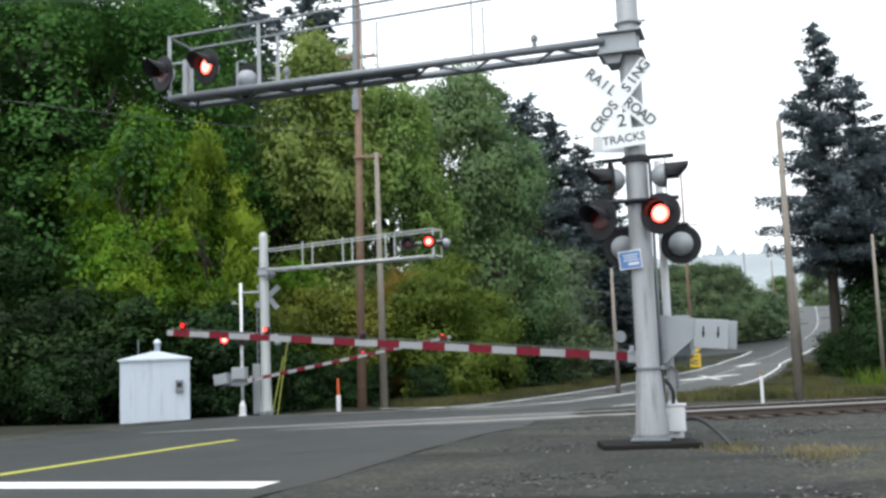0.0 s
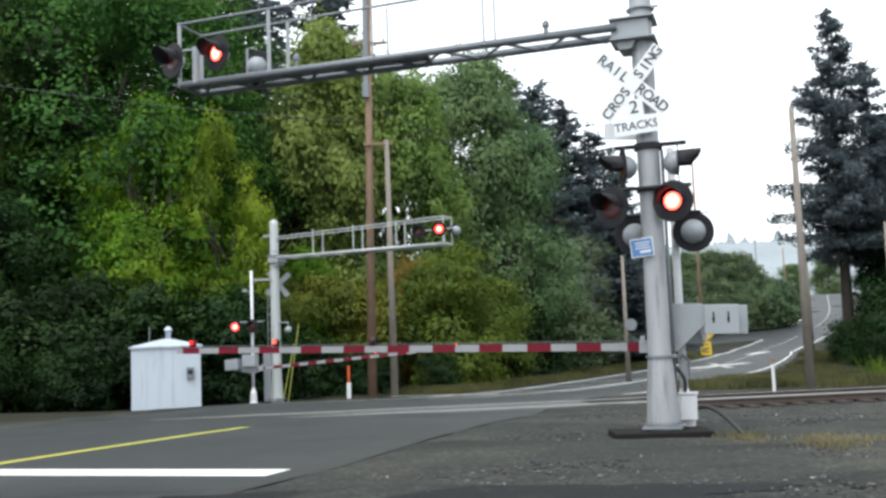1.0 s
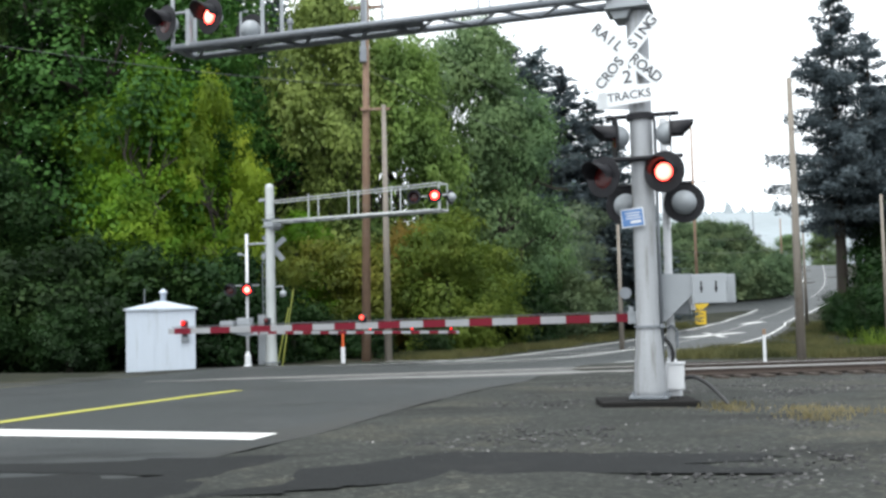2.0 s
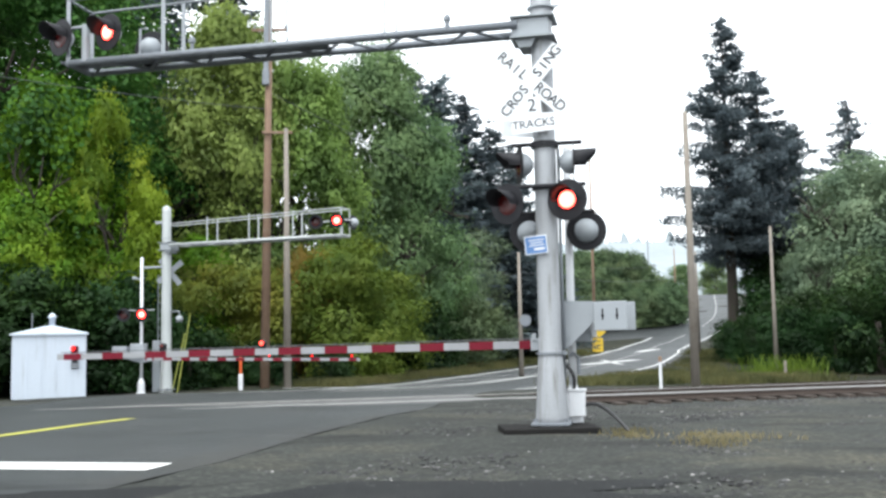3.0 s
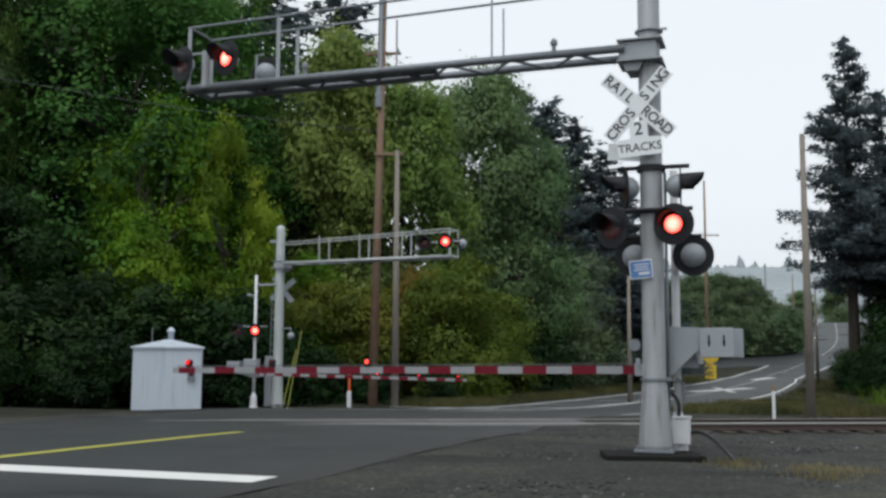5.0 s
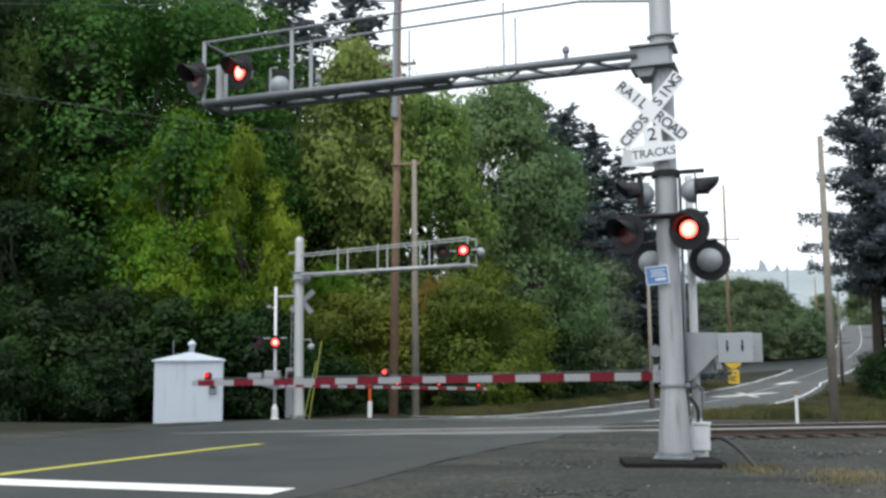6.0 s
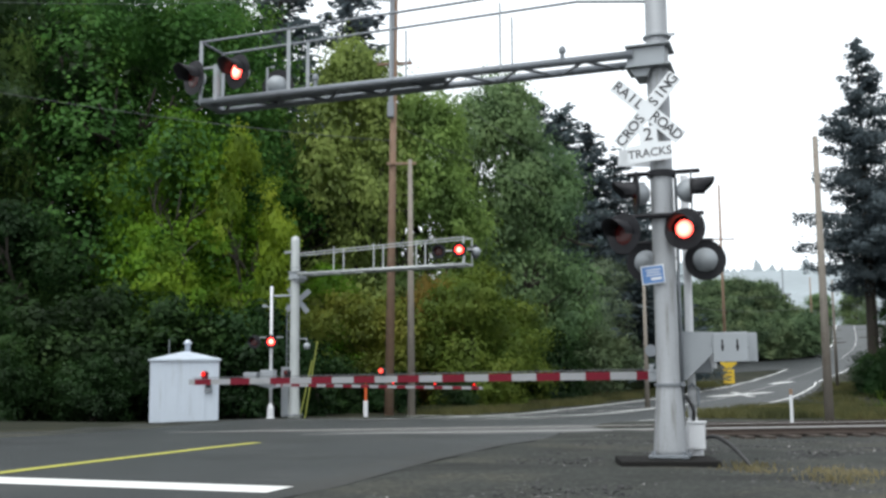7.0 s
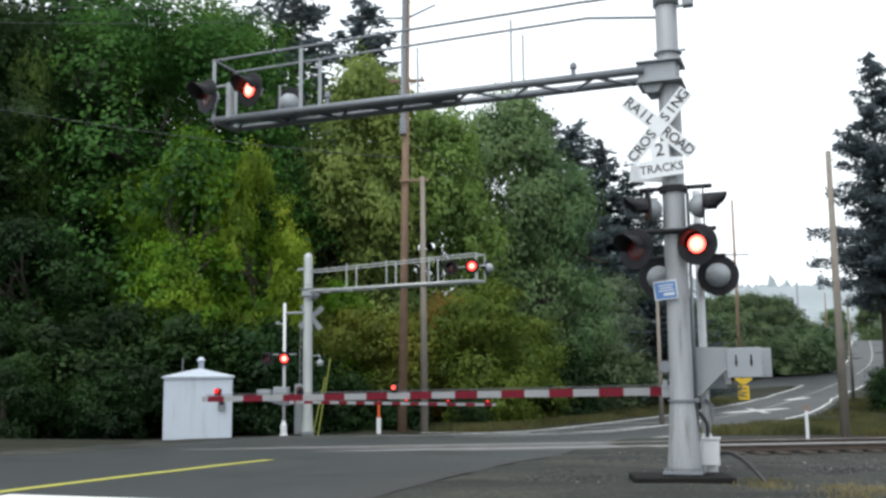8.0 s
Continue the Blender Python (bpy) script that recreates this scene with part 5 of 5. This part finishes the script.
    # right side: one big conifer and thick dull woods
    put(c1, 27.9, 70, 0.985, 0, 0.3, True, 1.15)
    put(c1, 31.0, 71.5, 0.84, 130, 0.3, False, 1.2)
    put(c1, 34.6, 74, 0.70, 250, 0.3, False, 1.3)
    for x, y, s, r, o in ((33.5, 62, 1.12, 0, dull), (38.5, 60, 1.15, 60, dull), (44, 58, 1.2, 200, dull), (50, 60, 1.2, 20, dull), (37, 70, 1.15, 300, dull), (30.0, 61, 0.62, 60, dull),
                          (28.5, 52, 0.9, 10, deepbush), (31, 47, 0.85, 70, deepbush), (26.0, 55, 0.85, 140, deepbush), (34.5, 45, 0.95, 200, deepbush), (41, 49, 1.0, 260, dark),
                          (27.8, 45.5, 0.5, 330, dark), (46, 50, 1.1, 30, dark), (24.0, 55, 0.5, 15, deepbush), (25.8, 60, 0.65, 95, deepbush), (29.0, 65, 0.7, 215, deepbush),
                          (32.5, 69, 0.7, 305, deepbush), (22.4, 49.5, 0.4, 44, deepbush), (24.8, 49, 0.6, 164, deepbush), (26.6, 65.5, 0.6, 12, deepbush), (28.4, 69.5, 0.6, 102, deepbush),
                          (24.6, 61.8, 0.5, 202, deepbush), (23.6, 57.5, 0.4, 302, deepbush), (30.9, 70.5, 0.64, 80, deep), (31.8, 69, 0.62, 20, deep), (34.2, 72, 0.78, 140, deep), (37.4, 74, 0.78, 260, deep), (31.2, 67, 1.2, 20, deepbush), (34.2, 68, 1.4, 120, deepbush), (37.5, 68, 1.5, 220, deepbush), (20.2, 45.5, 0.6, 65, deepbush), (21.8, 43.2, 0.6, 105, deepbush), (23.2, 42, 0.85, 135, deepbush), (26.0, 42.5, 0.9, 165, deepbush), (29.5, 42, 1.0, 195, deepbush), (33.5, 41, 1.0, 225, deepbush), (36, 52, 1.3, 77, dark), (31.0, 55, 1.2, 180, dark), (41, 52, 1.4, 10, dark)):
        put(o, x, y, s, r)


woods()


def blades(name, label, spots, per, tall, material, seed, kind_name):
    """Grass as many thin upright blades, one object."""
    rng = np.random.default_rng(seed)
    P = []
    for x, y, r in spots:
        q = rng.normal(size=(int(per * r * r), 2)) * r * 0.5 + (x, y)
        P.append(q)
    P = np.concatenate(P)
    z = height(P[:, 0], P[:, 1])
    n = len(P)
    a = rng.uniform(0, 6.28, n)
    hh = tall * rng.uniform(0.35, 1.2, n)
    w = 0.010 + 0.008 * rng.random(n) * (tall / 0.25)
    lean = rng.normal(size=(n, 2)) * 0.4 * hh[:, None]
    v = np.empty((n, 4, 3))
    c, s = np.cos(a), np.sin(a)
    v[:, 0] = np.stack([P[:, 0] - c * w, P[:, 1] - s * w, z - 0.03], 1)
    v[:, 1] = np.stack([P[:, 0] + c * w, P[:, 1] + s * w, z - 0.03], 1)
    v[:, 2] = np.stack([P[:, 0] + lean[:, 0] + c * w * 0.3, P[:, 1] + lean[:, 1] + s * w * 0.3, z + hh], 1)
    v[:, 3] = np.stack([P[:, 0] + lean[:, 0] - c * w * 0.3, P[:, 1] + lean[:, 1] - s * w * 0.3, z + hh], 1)
    me = bpy.data.meshes.new(name)
    me.vertices.add(4 * n)
    me.vertices.foreach_set("co", v.ravel())
    me.loops.add(4 * n)
    me.loops.foreach_set("vertex_index", np.arange(4 * n))
    me.polygons.add(n)
    me.polygons.foreach_set("loop_start", np.arange(0, 4 * n, 4))
    me.update(calc_edges=True)
    me.materials.append(material)
    tagged(new(name, me), label, kind_name, kind="stuff")


def grass():
    rng = random.Random(3)
    blades("dry_grass", "tufts of dry yellow grass in the gravel", [(3.45, 12.7, 0.36), (3.65, 13.2, 0.36), (3.5, 12.3, 0.25), (4.15, 11.6, 0.42), (4.55, 11.9, 0.50), (4.3, 12.4, 0.35), (4.0, 11.1, 0.3)],
           1000, 0.06, DRYGRASS, 1, "grass")
    spots = []
    for i in range(70):
        s, n = rng.uniform(24, 33), rng.uniform(-1.5, 7.5)
        spots.append((*at(s, n), rng.uniform(0.6, 1.3)))
    for i in range(60):
        k = rng.randrange(70, 100)
        x, y = road_at(k, 1.0 + rng.uniform(0.25, 0.95))
        spots.append((x, y, rng.uniform(0.6, 1.2)))
    for i in range(170):
        k = rng.randrange(70, 104)
        x, y = road_at(k, -1.0 - rng.uniform(0.22, 0.95))
        spots.append((x, y, rng.uniform(0.6, 1.2)))
    blades("rough_grass", "rough green and brown grass on the verge", spots, 300, 0.30, WILDGRASS, 2, "grass")
    blades("fern_patch", "bright yellow-green ferns at the foot of the trees", [(17.0, 40.6, 0.8), (17.9, 40.4, 0.9), (18.6, 40.8, 0.8), (19.4, 40.6, 0.6)], 190, 0.85, FERN, 5, "ferns")


grass()


def stones():
    """Loose crushed stone and pale pebbles on the shoulder."""
    rng = np.random.default_rng(9)
    for name, label, n, lo, hi, material in (("gravel", "loose dark crushed stone on the shoulder", 26000, 0.010, 0.036, STONE), ("pebbles", "scattered pale pebbles and litter on the gravel", 420, 0.010, 0.030, STONELIGHT), ("ballast", "grey crushed ballast beside the rails", 9000, 0.02, 0.045, STONE)):
        s = rng.uniform(-6.5, 8.2, n)
        q = -2.4 + rng.random(n) ** 0.8 * 14.5
        x, y = MAST.x + s * U.x + q * N.x, MAST.y + s * U.y + q * N.y
        if name == "ballast":
            along, across = rng.uniform(-1.0, 26, n), rng.uniform(-2.6, -0.12, n)
            x, y = 5.8 + along * 0.9904 - across * 0.1380, 23.85 + along * 0.1380 + across * 0.9904
        z = height(x, y)
        r = rng.uniform(lo, hi, n)
        base = np.array([(1, 0, 0), (0, 1, 0), (-1, 0, 0), (0, -1, 0), (0.2, 0.1, 0.5), (0, 0, -0.5)])
        v = base[None] * r[:, None, None] * rng.uniform(0.6, 1.3, (n, 6, 3))
        a = rng.uniform(0, 6.28, n)
        c, d = np.cos(a)[:, None], np.sin(a)[:, None]
        vx, vy = v[:, :, 0] * c - v[:, :, 1] * d, v[:, :, 0] * d + v[:, :, 1] * c
        P = np.stack([vx + x[:, None], vy + y[:, None], v[:, :, 2] + z[:, None] - 0.004], 2).reshape(-1, 3)
        F = [tuple(6 * i + k for k in f) for i in range(n) for f in ((0, 1, 4), (1, 2, 4), (2, 3, 4), (3, 0, 4), (1, 0, 5), (2, 1, 5), (3, 2, 5), (0, 3, 5))]
        o = mesh_part(name, P.tolist(), F, material)
        tagged(o, label, "gravel", kind="stuff")


stones()


def far_hills():
    """A wooded ridge with a ragged tree line; the haze is in its colour."""
    rng = np.random.default_rng(5)
    verts, faces = [], []
    n = 900
    for i in range(n):
        a = radians(-30 + 110 * i / n)
        d = 620
        base = 57 + 3 * math.sin(i * 0.013 + 1.0) + 1.5 * math.sin(i * 0.041)
        tip = base + rng.uniform(0, 2.5) + (rng.uniform(2, 8) if rng.random() < 0.16 else 0)
        x, y = math.sin(a) * d, math.cos(a) * d
        verts += [(x * 0.6, y * 0.6, -5), (x * 0.85, y * 0.85, base * 0.6), (x, y, base), (x * 1.005, y * 1.005, tip)]
    for i in range(n - 1):
        for k in range(3):
            p = 4 * i + k
            faces.append((p, p + 4, p + 5, p + 1))
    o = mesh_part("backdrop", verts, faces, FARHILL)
    tagged(o, "distant wooded ridge with pale haze in its colour", "hill", kind="structure")


far_hills()


def radio_mast():
    m = thing("radio_mast", pose(119.6, 381, 18, 0, 0, 0), "slim pale radio mast on the distant hill", "radio mast")
    b = B()
    rod(b, (0, 0, 0), (0, 0, 20), 0.5, 0.3, 8)
    part("mast", b, GREYBOX, m)
    b = B()
    box(b, (0, 0, 9.5), (5, 3, 0.8), 0.05)
    part("platform", b, GREYBOX, m)


radio_mast()


# ---- what moves ----
def flashing(bulb, side, home=(0, 0, 0)):
    """The light shows in front of its dark lens while lit, and sinks behind it in between."""
    home = Vector(home)
    on, off = Matrix.Translation(home + Vector((0, -0.018, 0))), Matrix.Translation(home + Vector((0, 0.06, 0)))
    if side in "LR":
        first = side == "L"
        edges = [(k + 0.34, k + 0.70) for k in range(8)]
    else:
        first = side == "l"
        edges = [(1.03 * k - 0.065, 1.03 * k + 0.50) for k in range(9)]
    rows = []
    state = any(p <= 0 < q for p, q in edges) == first
    rows.append((0.0, on if state else off))
    for t in sorted(e for pq in edges for e in pq):
        if 0.05 < t < 7.95:
            rows.append((t, rows[-1][1]))
            state = not state
            rows.append((t + 0.034, on if state else off))
    rows.append((8.0, rows[-1][1]))
    walk(bulb, rows)


def motions():
    x, y = at(0.42, 0.19)
    walk(NEARGATE, [(t, pose(x, y, 1.17, 0, a, TURN)) for t, a in ((0, 5.15), (0.3, 3.9), (0.6, 3.1), (0.9, 2.0), (1.2, 0.7), (1.5, 0.0), (1.8, -0.5), (2.8, -0.5), (8.0, -0.5))])
    walk(FARGATE, [(t, pose(-7.22, 38.30, 0.74, 0, a, TURN + 180)) for t, a in ((0, 9.2), (0.3, 7.6), (0.6, 6.1), (0.9, 4.5), (1.2, 2.4), (1.5, 0.9), (1.9, -0.7), (2.8, -1.0), (8.0, -1.0))])
    for bulb, side in FLASHERS:
        flashing(bulb, side)
    for bulb, side, home in GATELIGHTS:
        flashing(bulb, side, home)


motions()
